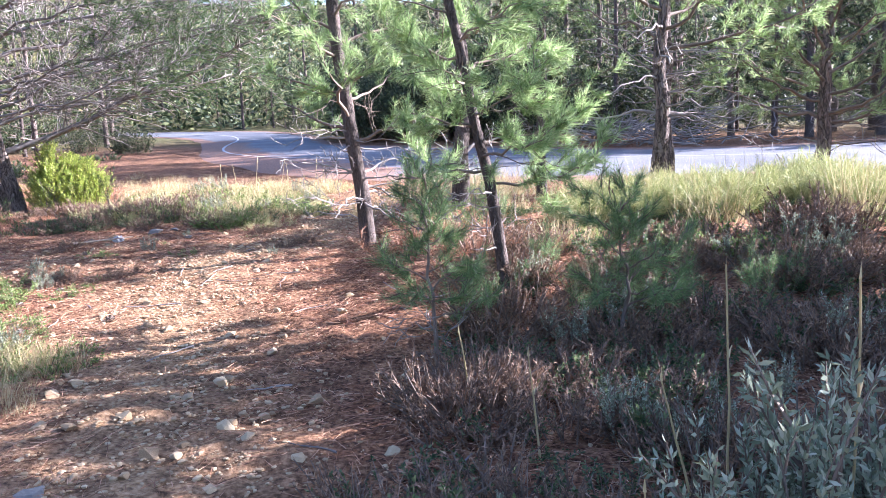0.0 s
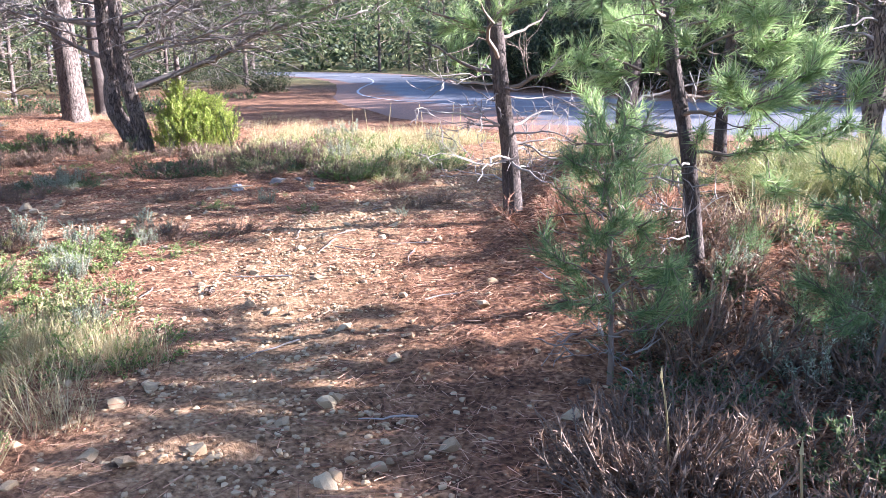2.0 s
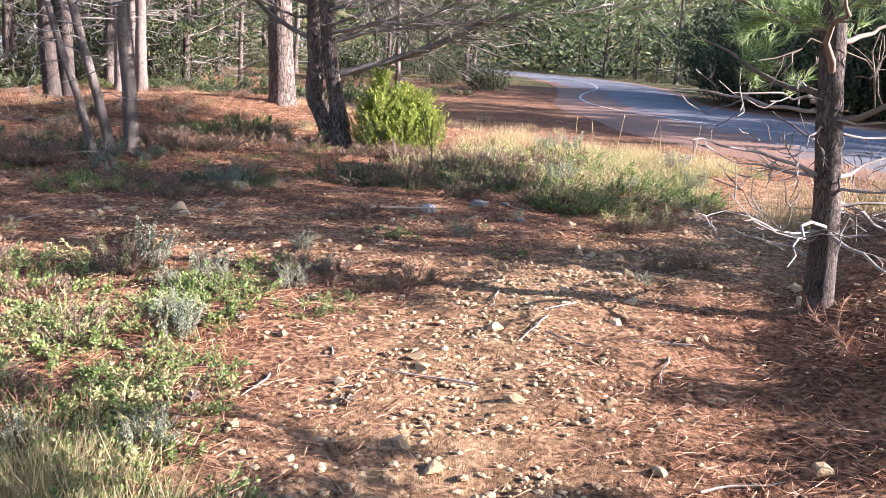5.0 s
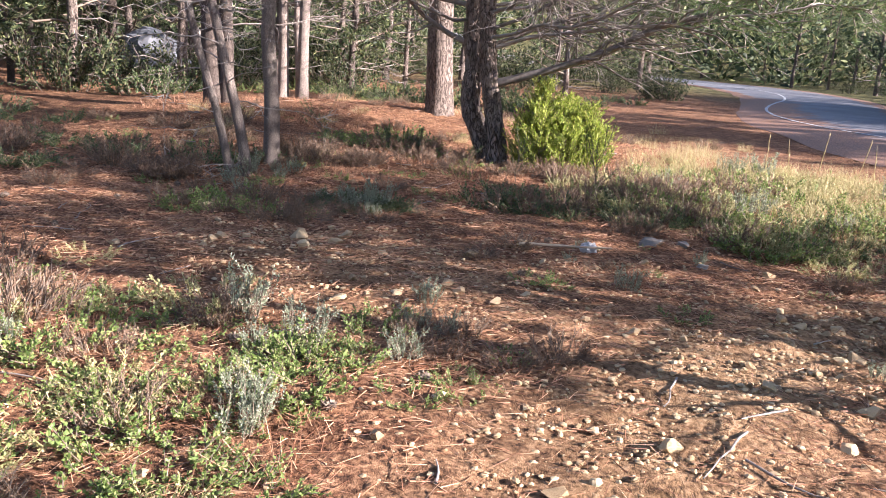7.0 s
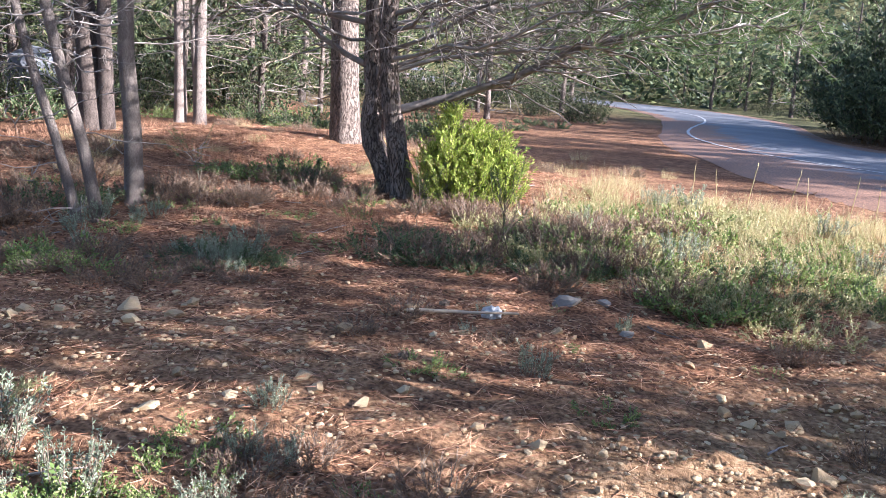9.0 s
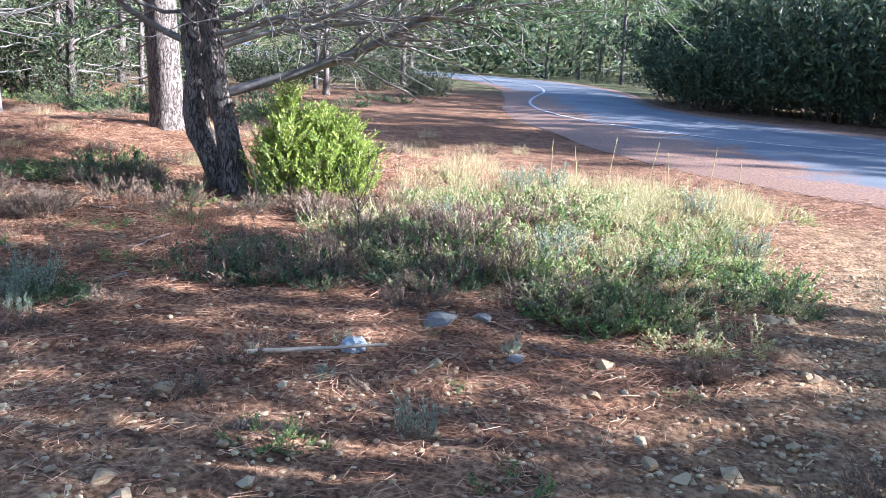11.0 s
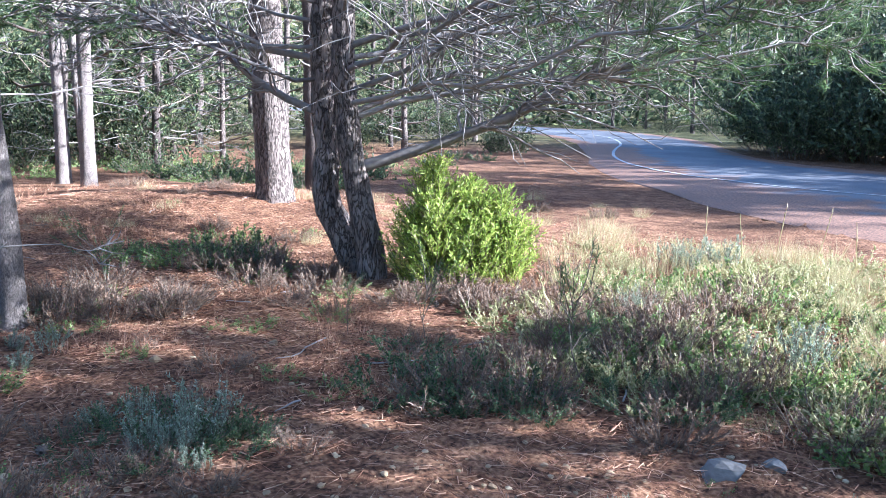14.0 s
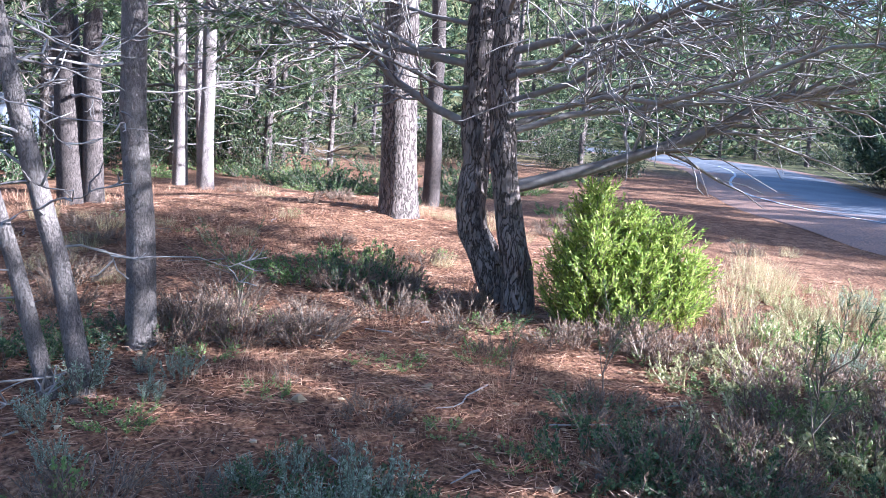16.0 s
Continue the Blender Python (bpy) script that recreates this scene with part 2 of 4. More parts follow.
M_DARKBUSH = foliage("dense_dark_leaves", [(0.0, (0.04, 0.055, 0.03)), (0.7, (0.12, 0.15, 0.065)), (1.0, (0.33, 0.35, 0.16))], 0.55, 0.2)
M_BARK = bark("furrowed_pine_bark", (0.33, 0.265, 0.22), (0.11, 0.085, 0.072), 22, 0.03, 0.28)
M_BARK_PALE = bark("pale_pine_bark", (0.42, 0.35, 0.30), (0.20, 0.16, 0.14), 38, 0.012, 0.35, 0.65)
M_BARK_DARK = bark("dark_pine_bark", (0.19, 0.15, 0.125), (0.07, 0.055, 0.05), 34, 0.012, 0.35, 0.6)
M_BARK_MID = bark("grey_pine_bark", (0.31, 0.26, 0.22), (0.15, 0.12, 0.105), 44, 0.012, 0.4, 0.5)
M_TWIG = rocky("dead_grey_wood", [(0.2, (0.13, 0.105, 0.09)), (0.8, (0.38, 0.34, 0.30))], 18)
M_TWIG_BROWN = rocky("brown_twig_bark", [(0.2, (0.10, 0.075, 0.055)), (0.8, (0.26, 0.2, 0.15))], 18)

# ---- mesh helpers ----
rng = np.random.default_rng(7)


class Buf:
    """Collects tubes and small faces, then becomes one mesh."""

    def __init__(self):
        self.v, self.f3, self.f4, self.n = [], [], [], 0

    def add(self, v, f3=None, f4=None):
        v = np.asarray(v, float).reshape(-1, 3)
        if f3 is not None:
            self.f3.append(np.asarray(f3, int).reshape(-1, 3) + self.n)
        if f4 is not None:
            self.f4.append(np.asarray(f4, int).reshape(-1, 4) + self.n)
        self.v.append(v)
        self.n += len(v)

    def tube(self, pts, radii, sides=6, rough=0.0):
        pts = np.asarray(pts, float)
        k = len(pts)
        tan = np.gradient(pts, axis=0)
        tan /= np.linalg.norm(tan, axis=1)[:, None] + 1e-9
        ref = np.array([0.0, 0.0, 1.0]) if abs(tan[0][2]) < 0.8 else np.array([1.0, 0.0, 0.0])
        a = np.cross(tan, ref)
        a /= np.linalg.norm(a, axis=1)[:, None] + 1e-9
        b = np.cross(tan, a)
        th = np.arange(sides) * 2 * math.pi / sides
        r = np.asarray(radii, float)[:, None] * (1 + rough * rng.uniform(-1, 1, (k, sides)))
        v = pts[:, None] + r[..., None] * (np.cos(th)[None, :, None] * a[:, None] + np.sin(th)[None, :, None] * b[:, None])
        i = np.arange(k - 1)[:, None] * sides
        j = np.arange(sides)[None]
        j2 = (j + 1) % sides
        f = np.stack([i + j, i + j2, i + sides + j2, i + sides + j], -1).reshape(-1, 4)
        self.add(v.reshape(-1, 3), f4=f)

    def mesh(self, name, material, smooth=True):
        me = bpy.data.meshes.new(name)
        v = np.concatenate(self.v) if self.v else np.zeros((0, 3))
        f3 = np.concatenate(self.f3) if self.f3 else np.zeros((0, 3), int)
        f4 = np.concatenate(self.f4) if self.f4 else np.zeros((0, 4), int)
        me.vertices.add(len(v))
        me.vertices.foreach_set("co", v.ravel())
        loops = np.concatenate([f3.ravel(), f4.ravel()])
        me.loops.add(len(loops))
        me.loops.foreach_set("vertex_index", loops.astype(np.int32))
        me.polygons.add(len(f3) + len(f4))
        starts = np.concatenate([np.arange(len(f3)) * 3, len(f3) * 3 + np.arange(len(f4)) * 4])
        me.polygons.foreach_set("loop_start", starts.astype(np.int32))
        me.polygons.foreach_set("use_smooth", np.full(len(starts), smooth))
        me.materials.append(material)
        me.update(calc_edges=True)
        return me


def unit(v):
    return v / (np.linalg.norm(v, axis=-1, keepdims=True) + 1e-9)


def blades(buf, p, d, length, width, droop=0.0):
    """Thin pointed blades or needles: one triangle each, from p along d."""
    p, d = np.asarray(p, float), unit(np.asarray(d, float))
    n = len(p)
    side = unit(np.cross(d, rng.normal(size=(n, 3))))
    ln, w = np.broadcast_to(length, n)[:, None], np.broadcast_to(width, n)[:, None]
    tip = p + d * ln
    tip[:, 2] -= droop * ln[:, 0]
    v = np.stack([p - side * w / 2, p + side * w / 2, tip], 1)
    buf.add(v.reshape(-1, 3), f3=np.arange(3 * n).reshape(-1, 3))


def leaves(buf, p, d, length, width):
    """Small diamond leaves, two triangles each."""
    p, d = np.asarray(p, float), unit(np.asarray(d, float))
    n = len(p)
    side = unit(np.cross(d, rng.normal(size=(n, 3))))
    up = np.cross(side, d)
    ln, w = np.broadcast_to(length, n)[:, None], np.broadcast_to(width, n)[:, None]
    v = np.stack([p, p + d * ln * 0.5 + side * w / 2 + up * w * 0.15, p + d * ln, p + d * ln * 0.5 - side * w / 2 + up * w * 0.15], 1)
    buf.add(v.reshape(-1, 3), f4=np.arange(4 * n).reshape(-1, 4))


def tufts(buf, p, axis, count, length, width, spread=0.75, along=0.12):
    """Needle tufts: count needles fanned round the last stretch of each twig."""
    p, axis = np.asarray(p, float), unit(np.asarray(axis, float))
    t = len(p)
    P = np.repeat(p, count, 0) - np.repeat(axis, count, 0) * rng.uniform(0, along, (t * count, 1))
    D = np.repeat(axis, count, 0) + unit(rng.normal(size=(t * count, 3))) * spread
    blades(buf, P, D, length * rng.uniform(0.7, 1.15, t * count), width, 0.08)


def part(name, buf, material, parent, label="", smooth=True, kind=""):
    ob = new(name, buf.mesh(name, material, smooth))
    ob.parent = parent
    return tagged(ob, label, kind=kind)


def thing(name, place, label, category, group="", kind=""):
    ob = new(name)
    ob.location = place
    return tagged(ob, label, category, group, kind)


def at_pose(x, y, z, turn=0.0, size=1.0, tilt=0.0, high=None):
    return Matrix.LocRotScale((x, y, z), Euler((radians(tilt), 0, radians(turn))), (size, size, size if high is None else high))


# ---- the lie of the land ----
def bump_at(x, y, cx, cy, rx, ry, h):
    return h * np.exp(-((x - cx) / rx) ** 2 - ((y - cy) / ry) ** 2)


NEAR_EDGE = [(-60, 62), (-30, 59), (-18, 54), (-12, 45), (-9.2, 35), (-7.9, 29), (-5.4, 23.5), (-3.2, 19.8), (-1.0, 17.9), (1.5, 16.6), (5, 15.9), (9, 15.6), (20, 15.2), (60, 14)]
FAR_EDGE = [(-60, 70), (-28, 67), (-13, 61), (-6.6, 50), (-4.5, 38), (-3.0, 34.3), (-1.2, 32.6), (2.2, 30), (5.5, 26.6), (8, 25.2), (11, 25.3), (15, 26.4), (24, 28), (60, 32)]


def along(edge, n=90):
    e = np.array(edge, float)
    s = np.concatenate([[0], np.cumsum(np.linalg.norm(np.diff(e, axis=0), axis=1))])
    for _ in range(2):
        e = np.concatenate([[e[0]], np.stack([e[:-1] * 0.75 + e[1:] * 0.25, e[:-1] * 0.25 + e[1:] * 0.75], 1).reshape(-1, 2), [e[-1]]])
    s = np.concatenate([[0], np.cumsum(np.linalg.norm(np.diff(e, axis=0), axis=1))])
    q = np.linspace(0, s[-1], n)
    return np.stack([np.interp(q, s, e[:, 0]), np.interp(q, s, e[:, 1])], 1)


near_edge, far_edge = along(NEAR_EDGE), along(FAR_EDGE)
ROAD_Z = -0.15


def wave(x, y):
    return (np.sin(1.7 * x + 0.6 * y) * np.sin(1.3 * y - 0.5 * x + 1) * 0.5 + np.sin(4.1 * x - 1.2 * y + 2) * np.sin(3.7 * y + 0.7 * x) * 0.25
            + np.sin(9.3 * x + 2.0 * y) * np.sin(8.1 * y - 2.3 * x) * 0.12)


def ground_z(x, y):
    x, y = np.asarray(x, float), np.asarray(y, float)
    road = np.clip((y - 14.0 - 0.35 * np.clip(-x - 1, 0, 12)) / 3.0, 0, 1)
    z = (0.05 * wave(x * 0.7, y * 0.7) + 0.016 * wave(x * 4.3, y * 4.3)) * (1 - road) + ROAD_Z * road * road * (3 - 2 * road)
    z = z + bump_at(x, y, -10.5, 15.5, 3.0, 3.0, 0.30) + bump_at(x, y, -4.0, 12.2, 1.8, 1.2, 0.05)
    z = z + bump_at(x, y, -8.2, 14.0, 2.0, 1.5, -0.12)
    k = np.clip((x + 1.0) / 0.9, 0, 1)
    z = z + 0.3 * k * k * (3 - 2 * k) * np.clip((y - 5.2) / 2.2, 0, 1) * np.clip((13 - y) / 2.5, 0, 1)
    d = np.hypot(x + 3, y - 8)
    far = np.clip((d - 62) / 45, 0, 1)
    left = np.clip((-x - 22) / 40, 0, 1)
    return z + far * far * 16 + left * left * 6


def z_at(x, y):
    return float(ground_z(x, y))


def spaced(lo, a, b, hi, fine):
    core = np.arange(a, b, fine)
    out = []
    for end, start, sign in ((lo, a, -1), (hi, b, 1)):
        s, q, step = [], start, fine
        while (q - end) * sign < 0:
            step = min(step * 1.16, 40)
            q += sign * step
            s.append(q)
        out.append(s)
    return np.array(out[0][::-1] + list(core) + out[1])


gx, gy = spaced(-600, -9, 4, 600, 0.085), spaced(-400, 1, 15, 800, 0.085)
GX, GY = np.meshgrid(gx, gy)
GZ = ground_z(GX, GY) + rng.normal(0, 0.009, GX.shape) * (np.hypot(GX + 3, GY - 8) < 14)
gb = Buf()
cols = len(gx)
ii = np.arange(len(gy) - 1)[:, None] * cols + np.arange(cols - 1)[None]
gb.add(np.stack([GX, GY, GZ], -1).reshape(-1, 3), f4=np.stack([ii, ii + 1, ii + cols + 1, ii + cols], -1).reshape(-1, 4))
ground = new("ground", gb.mesh("ground", M_GROUND))
tagged(ground, "stony ochre forest floor strewn with rust-brown pine needles", "ground", kind="structure")

PATH_LINE = np.array([(-0.6, -2), (-1.0, 2), (-1.6, 4.5), (-2.0, 6.5), (-2.3, 7.6), (-2.2, 8.6), (-1.4, 10), (-1.0, 12), (-1.0, 15)], float)


def path_distance(x, y):
    best = np.full(np.shape(x), 1e9)
    for a, b in zip(PATH_LINE[:-1], PATH_LINE[1:]):
        d = b - a
        t = np.clip(((x - a[0]) * d[0] + (y - a[1]) * d[1]) / (d @ d), 0, 1)
        best = np.minimum(best, np.hypot(x - a[0] - t * d[0], y - a[1] - t * d[1]))
    return best


worn = np.clip(1.15 - path_distance(GX, GY) / 0.9, 0, 1) * 0.8 + bump_at(GX, GY, -4.6, 8.4, 1.6, 0.8, 0.55)
attr = ground.data.attributes.new("worn", "FLOAT", "POINT")
attr.data.foreach_set("value", worn.ravel().astype(np.float32))
overgrown = np.clip((np.hypot(GX + 3, GY - 9) - 24) / 14, 0, 1) * np.clip((np.hypot(GX + 6, GY - 26) - 9) / 6, 0, 1)
attr = ground.data.attributes.new("overgrown", "FLOAT", "POINT")
attr.data.foreach_set("value", overgrown.ravel().astype(np.float32))

# the asphalt road, a slab with a worn thin edge line
rb = Buf()
n_e = len(near_edge)
wob = rng.normal(0, 0.12, n_e)
across = np.array([0, 0.012, 0.12, 0.25, 0.4, 0.6, 0.8, 0.985, 1.0])
RP = near_edge[:, None] * (1 - across[None, :, None]) + far_edge[:, None] * across[None, :, None]
RP[:, 0, 1] += wob
RZ = ground_z(RP[..., 0], RP[..., 1]) + 0.014 + 0.05 * np.sin(across * math.pi)[None]
RZ[:, 0] -= 0.012
RZ[:, -1] -= 0.012
ri = np.arange(n_e - 1)[:, None] * 9 + np.arange(8)[None]
rb.add(np.concatenate([RP, RZ[..., None]], -1).reshape(-1, 3), f4=np.stack([ri, ri + 9, ri + 10, ri + 1], -1).reshape(-1, 4))
road_me = rb.mesh("road", M_ASPHALT)
drift = np.clip(1.15 - across[None] / 0.38, 0, 1) * np.clip((1.0 - RP[..., 0]) / 4, 0, 1) * np.clip((44 - RP[..., 1]) / 6, 0, 1)
drift = np.maximum(drift, np.clip(1.1 - across[None] / 0.08, 0, 1))
drift = np.maximum(drift, np.clip(1 - (1 - across[None]) / 0.1, 0, 1) * 0.8)
attr = road_me.attributes.new("littered", "FLOAT", "POINT")
attr.data.foreach_set("value", drift.ravel().astype(np.float32))
road = tagged(new("road", road_me), "grey-blue worn asphalt road on a bend", "road", kind="structure")
LINE = along([(-40, 63), (-20, 58), (-12, 51), (-9.3, 43), (-8.6, 36), (-7.6, 31.5), (-5.9, 27.9), (-3.06, 25.2), (-0.9, 24.4), (1.5, 23.8), (5, 21.6), (9, 20.6), (20, 20.8), (45, 22)], 140)


def road_z(x, y):
    k = int(np.argmin(np.min(np.hypot(RP[..., 0] - x, RP[..., 1] - y), axis=1)))
    a, b = RP[k, 0], RP[k, -1]
    d = b - a
    f = float(np.clip(((x - a[0]) * d[0] + (y - a[1]) * d[1]) / (d @ d), 0, 1))
    return float(np.interp(f, across, RZ[k]))


lb = Buf()
side = np.gradient(LINE, axis=0)
side = unit(np.stack([-side[:, 1], side[:, 0]], 1)) * 0.048
lz = np.array([road_z(*p) for p in LINE]) + 0.012
lv = np.stack([np.c_[LINE - side, lz], np.c_[LINE + side, lz]], 1).reshape(-1, 3)
li = np.arange(len(LINE) - 1) * 2
lb.add(lv, f4=np.stack([li, li + 2, li + 3, li + 1], -1))
tagged(new("road_line", lb.mesh("road_line", M_LINE)), "thin worn white edge line on the asphalt", "road marking", kind="structure")


# ---- trees ----
def bent(start, direction, length, sag=0.0, wiggle=0.05, n=7, up=0.0):
    """A wandering branch line from start."""
    d = unit(np.asarray(direction, float))
    t = np.linspace(0, 1, n)[:, None]
    p = np.asarray(start, float) + d * t * length
    p[:, 2] += (up - sag) * length * t[:, 0] ** 2
    jig = np.cumsum(rng.normal(0, wiggle * length / n, (n, 3)), 0)
    jig -= jig[0]
    return p + jig


def point_on(path, f):
    q = f * (len(path) - 1)
    i = min(int(q), len(path) - 2)
    return path[i] + (path[i + 1] - path[i]) * (q - i), unit(path[i + 1] - path[i])


def grow_limb(wood, twigs, crown, start, direction, length, radius, live, needles, sag=0.0, up=0.0, density=1.0, wiggle=0.22, wood_sides=6, twig_r=1.0, coarse=False):
    """One limb with side shoots and twigs; live: the share of the outer twigs that still carry needles."""
    knots = 6 if coarse else 9
    limb = bent(start, direction, length, sag, wiggle, knots, up)
    wood.tube(limb, np.linspace(radius, radius * 0.25, knots), 4 if coarse else wood_sides, 0.08)
    count, ln, w, mat_spread = needles
    tip_p, tip_a = [limb[-1]], [limb[-1] - limb[-2]]
    shoots = int(max(3, length * 5.5 * density))
    for s in range(shoots):
        f = rng.uniform(0.15, 1.0)
        p, d = point_on(limb, f)
        lat = unit(np.cross(d, rng.normal(size=3)))
        lat[2] *= 0.6
        sl = (0.22 + 0.34 * length * (1 - 0.6 * f) * rng.uniform(0.4, 1.0)) * 0.8
        q = bent(p, d * rng.uniform(0.3, 0.9) + lat, sl, 0.0, 0.3, 5, rng.uniform(-0.15, 0.3))
        twigs.tube(q if not coarse else q[::2], np.linspace(radius * 0.28, 0.0025, 3 if coarse else 5) * twig_r, 3 if coarse else 4)
        alive = f > 1 - live
        if alive:
            for g in (0.45, 0.75, 1.0):
                p1, d1 = point_on(q, g)
                tip_p.append(p1)
                tip_a.append(d1)
        for w2 in range(rng.integers(1, 4) if sl > 0.2 else 1):
            p2, d2 = point_on(q, rng.uniform(0.3, 0.95))
            q2 = bent(p2, d2 + unit(rng.normal(size=3)) * 0.9, sl * rng.uniform(0.3, 0.6), 0.0, 0.3, 4, 0.15)
            if not coarse:
                twigs.tube(q2, np.linspace(0.005, 0.002, 4) * twig_r, 3)
            if alive:
                for g in (0.5, 1.0):
                    p1, d1 = point_on(q2, g)
                    tip_p.append(p1)
                    tip_a.append(d1)
    if live > 0 and crown is not None:
        tufts(crown, np.array(tip_p), unit(np.array(tip_a)) + np.array([0, 0, 0.35]), count, ln, w, mat_spread)
    return limb


def trunk_line(height, lean_xy, curve=0.0, n=12, wob=0.02):
    t = np.linspace(0, 1, n)
    p = np.zeros((n, 3))
    p[:, 2] = t * height
    p[:, 0] = lean_xy[0] * t * height
    p[:, 1] = lean_xy[1] * t * height
    p[:, :2] += (np.sin(t * 5 + rng.uniform(0, 6)) * curve)[:, None] * np.array([0.8, 0.5])
    p[1:, :2] += rng.normal(0, wob, (n - 1, 2))
    p[:, :2] -= p[0, :2]
    return p


def flare(height, r, n, top=0.45, foot=0.35):
    t = np.linspace(0, 1, n)
    return r * (1 - (1 - top) * t) * (1 + foot * np.exp(-t * height / 0.25))


def pine(place, label, height, radius, lean=(0, 0), bark_mat=None, needle_mat=None, needles=(26, 0.11, 0.004, 0.8), live_from=1.5, dead_from=0.6,
         dead=8, green=18, reach=1.6, curve=0.03, group="", sides=14, density=1.0, stems=None, limb_mat=None, live=0.75, top_reach=0.35, twig_r=1.0, dead_reach=None, rise=0.25, coarse=False):
    """A pine: trunk(s), dead lower limbs, live limbs and a crown of needle tufts."""
    tree = thing("pine_tree", place, label, "tree", group)
    dead_wood, dead_twigs, wood, twigs, crown = Buf(), Buf(), Buf(), Buf(), Buf()
    single = not coarse
    for height_s, radius_s, lean_s, off in (stems or [(height, radius, lean, (0, 0))]):
        tb = Buf()
        line = trunk_line(height_s, lean_s, curve)
        line[:, :2] += np.array(off)[None]
        line[0, 2] = -0.25
        n_seg = 40
        fine = np.stack([np.interp(np.linspace(0, 1, n_seg), np.linspace(0, 1, len(line)), line[:, k]) for k in range(3)], 1)
        tb.tube(fine, flare(height_s, radius_s, n_seg), sides, 0.05)
        part("trunk", tb, bark_mat or M_BARK, tree)
        for k in range(dead):
            h = rng.uniform(dead_from, live_from * 1.15)
            p, _ = point_on(line, min(h / height_s, 0.98))
            a = rng.uniform(0, 2 * math.pi)
            own = Buf() if single else dead_wood
            grow_limb(own, dead_twigs, None, p, (math.cos(a), math.sin(a), rng.uniform(-0.15, 0.35)), (dead_reach or reach) * rng.uniform(0.35, 0.8),
                      radius_s * rng.uniform(0.1, 0.2), 0, needles, 0.1, 0.0, density * 0.8, twig_r=twig_r, coarse=coarse)
            if single:
                part("dead_branch", own, M_TWIG, tree, "bare grey dead branch")
        for k in range(green):
            f = k / max(green - 1, 1)
            h = live_from + (height_s - live_from) * f
            p, _ = point_on(line, min(h / height_s, 0.985))
            a = k * 2.4 + rng.uniform(-0.4, 0.4)
            r = reach * (1 - (1 - top_reach) * f) * rng.uniform(0.7, 1.1)
            own = Buf() if single else wood
            grow_limb(own, twigs, crown, p, (math.cos(a), math.sin(a), rise + 0.5 * f), r, max(0.006, radius_s * 0.28 * (1 - 0.7 * f)), live, needles,
                      0.05, 0.12, density, twig_r=twig_r, coarse=coarse)
            if single:
                part("branch", own, limb_mat or M_TWIG_BROWN, tree)
    if dead:
        if not single:
            part("dead_wood", dead_wood, M_TWIG, tree, "bare grey dead branches", kind="stuff")
        part("dead_twig_tangle", dead_twigs, M_TWIG, tree, "fine bare grey twigs", kind="stuff")
    if green:
        if not single:
            part("branch_wood", wood, limb_mat or M_TWIG_BROWN, tree, kind="stuff")
        part("twig_tangle", twigs, limb_mat or M_TWIG_BROWN, tree, kind="stuff")
        part("crown", crown, needle_mat or M_NEEDLE, tree, "long soft green needles in tufts", kind="stuff")
    return tree


def ground_place(x, y, sink=0.0):
    return (x, y, z_at(x, y) - sink)


# slender sapling beside the path
pine(ground_place(0.5, 6.1), "slender young pine with a curved dark trunk and pale green needles", 4.6, 0.044, (-0.15, 0.0), M_BARK_DARK, M_NEEDLE,
     (30, 0.13, 0.005, 0.75), rise=0.05, live_from=0.8, dead_from=0.35, dead=7, green=40, reach=0.85, curve=0.05, density=2.0, sides=10)
pine(ground_place(-0.07, 5.15), "small bluish green young pine beside the path", 1.1, 0.012, (-0.02, 0.0), M_TWIG_BROWN, M_NEEDLE_MID,
     (30, 0.10, 0.0035, 0.7), live_from=0.25, dead_from=0.1, dead=5, green=16, reach=0.33, curve=0.02, density=1.1, sides=8, rise=0.35)
pine(ground_place(1.1, 5.2), "small bluish green young pine among the heath", 0.85, 0.012, (0.0, 0.0), M_TWIG_BROWN, M_NEEDLE_MID,
     (26, 0.10, 0.0035, 0.7), live_from=0.2, dead=0, green=14, reach=0.4, curve=0.02, density=1.5, sides=8, rise=0.35)
pine(ground_place(-3.2, 4.95), "bright green young pine beside the path", 0.68, 0.013, (0.0, 0.0), M_TWIG_BROWN, M_NEEDLE,
     (34, 0.11, 0.004, 0.7), live_from=0.12, dead=0, green=22, reach=0.3, curve=0.02, density=1.8, sides=8, rise=0.3)
# stout low pine behind it, with a skirt of curling dead twigs
pine(ground_place(-0.67, 8.55), "young pine with curling bare grey twigs below its green crown", 5.5, 0.075, (-0.085, 0.0), M_BARK_DARK, M_NEEDLE,
     (26, 0.12, 0.006, 0.75), live_from=1.05, dead_from=0.3, dead=20, green=38, reach=1.15, dead_reach=1.3, curve=0.03, density=1.1, sides=12)
pine(ground_place(0.3, 9.7), "dark-trunked pine among heath bushes by the road", 3.6, 0.10, (0.02, 0.0), M_BARK_DARK, M_NEEDLE,
     (20, 0.12, 0.008, 0.8), live_from=1.25, dead_from=0.5, dead=8, green=9, reach=1.3, sides=10)
pine(ground_place(1.35, 10.4), "thin dark pine among heath bushes by the road", 3.5, 0.06, (0.0, 0.0), M_BARK_DARK, M_NEEDLE,
     (20, 0.12, 0.008, 0.8), live_from=1.3, dead_from=0.5, dead=6, green=8, reach=1.1, sides=10)
pine(ground_place(2.85, 10.5), "tall pine with many bare twigs and bright needles by the road", 4.1, 0.10, (0.0, 0.01), M_BARK, M_NEEDLE,
     (20, 0.12, 0.009, 0.8), live_from=1.75, dead_from=0.9, dead=24, green=22, reach=1.9, sides=12, density=0.9)
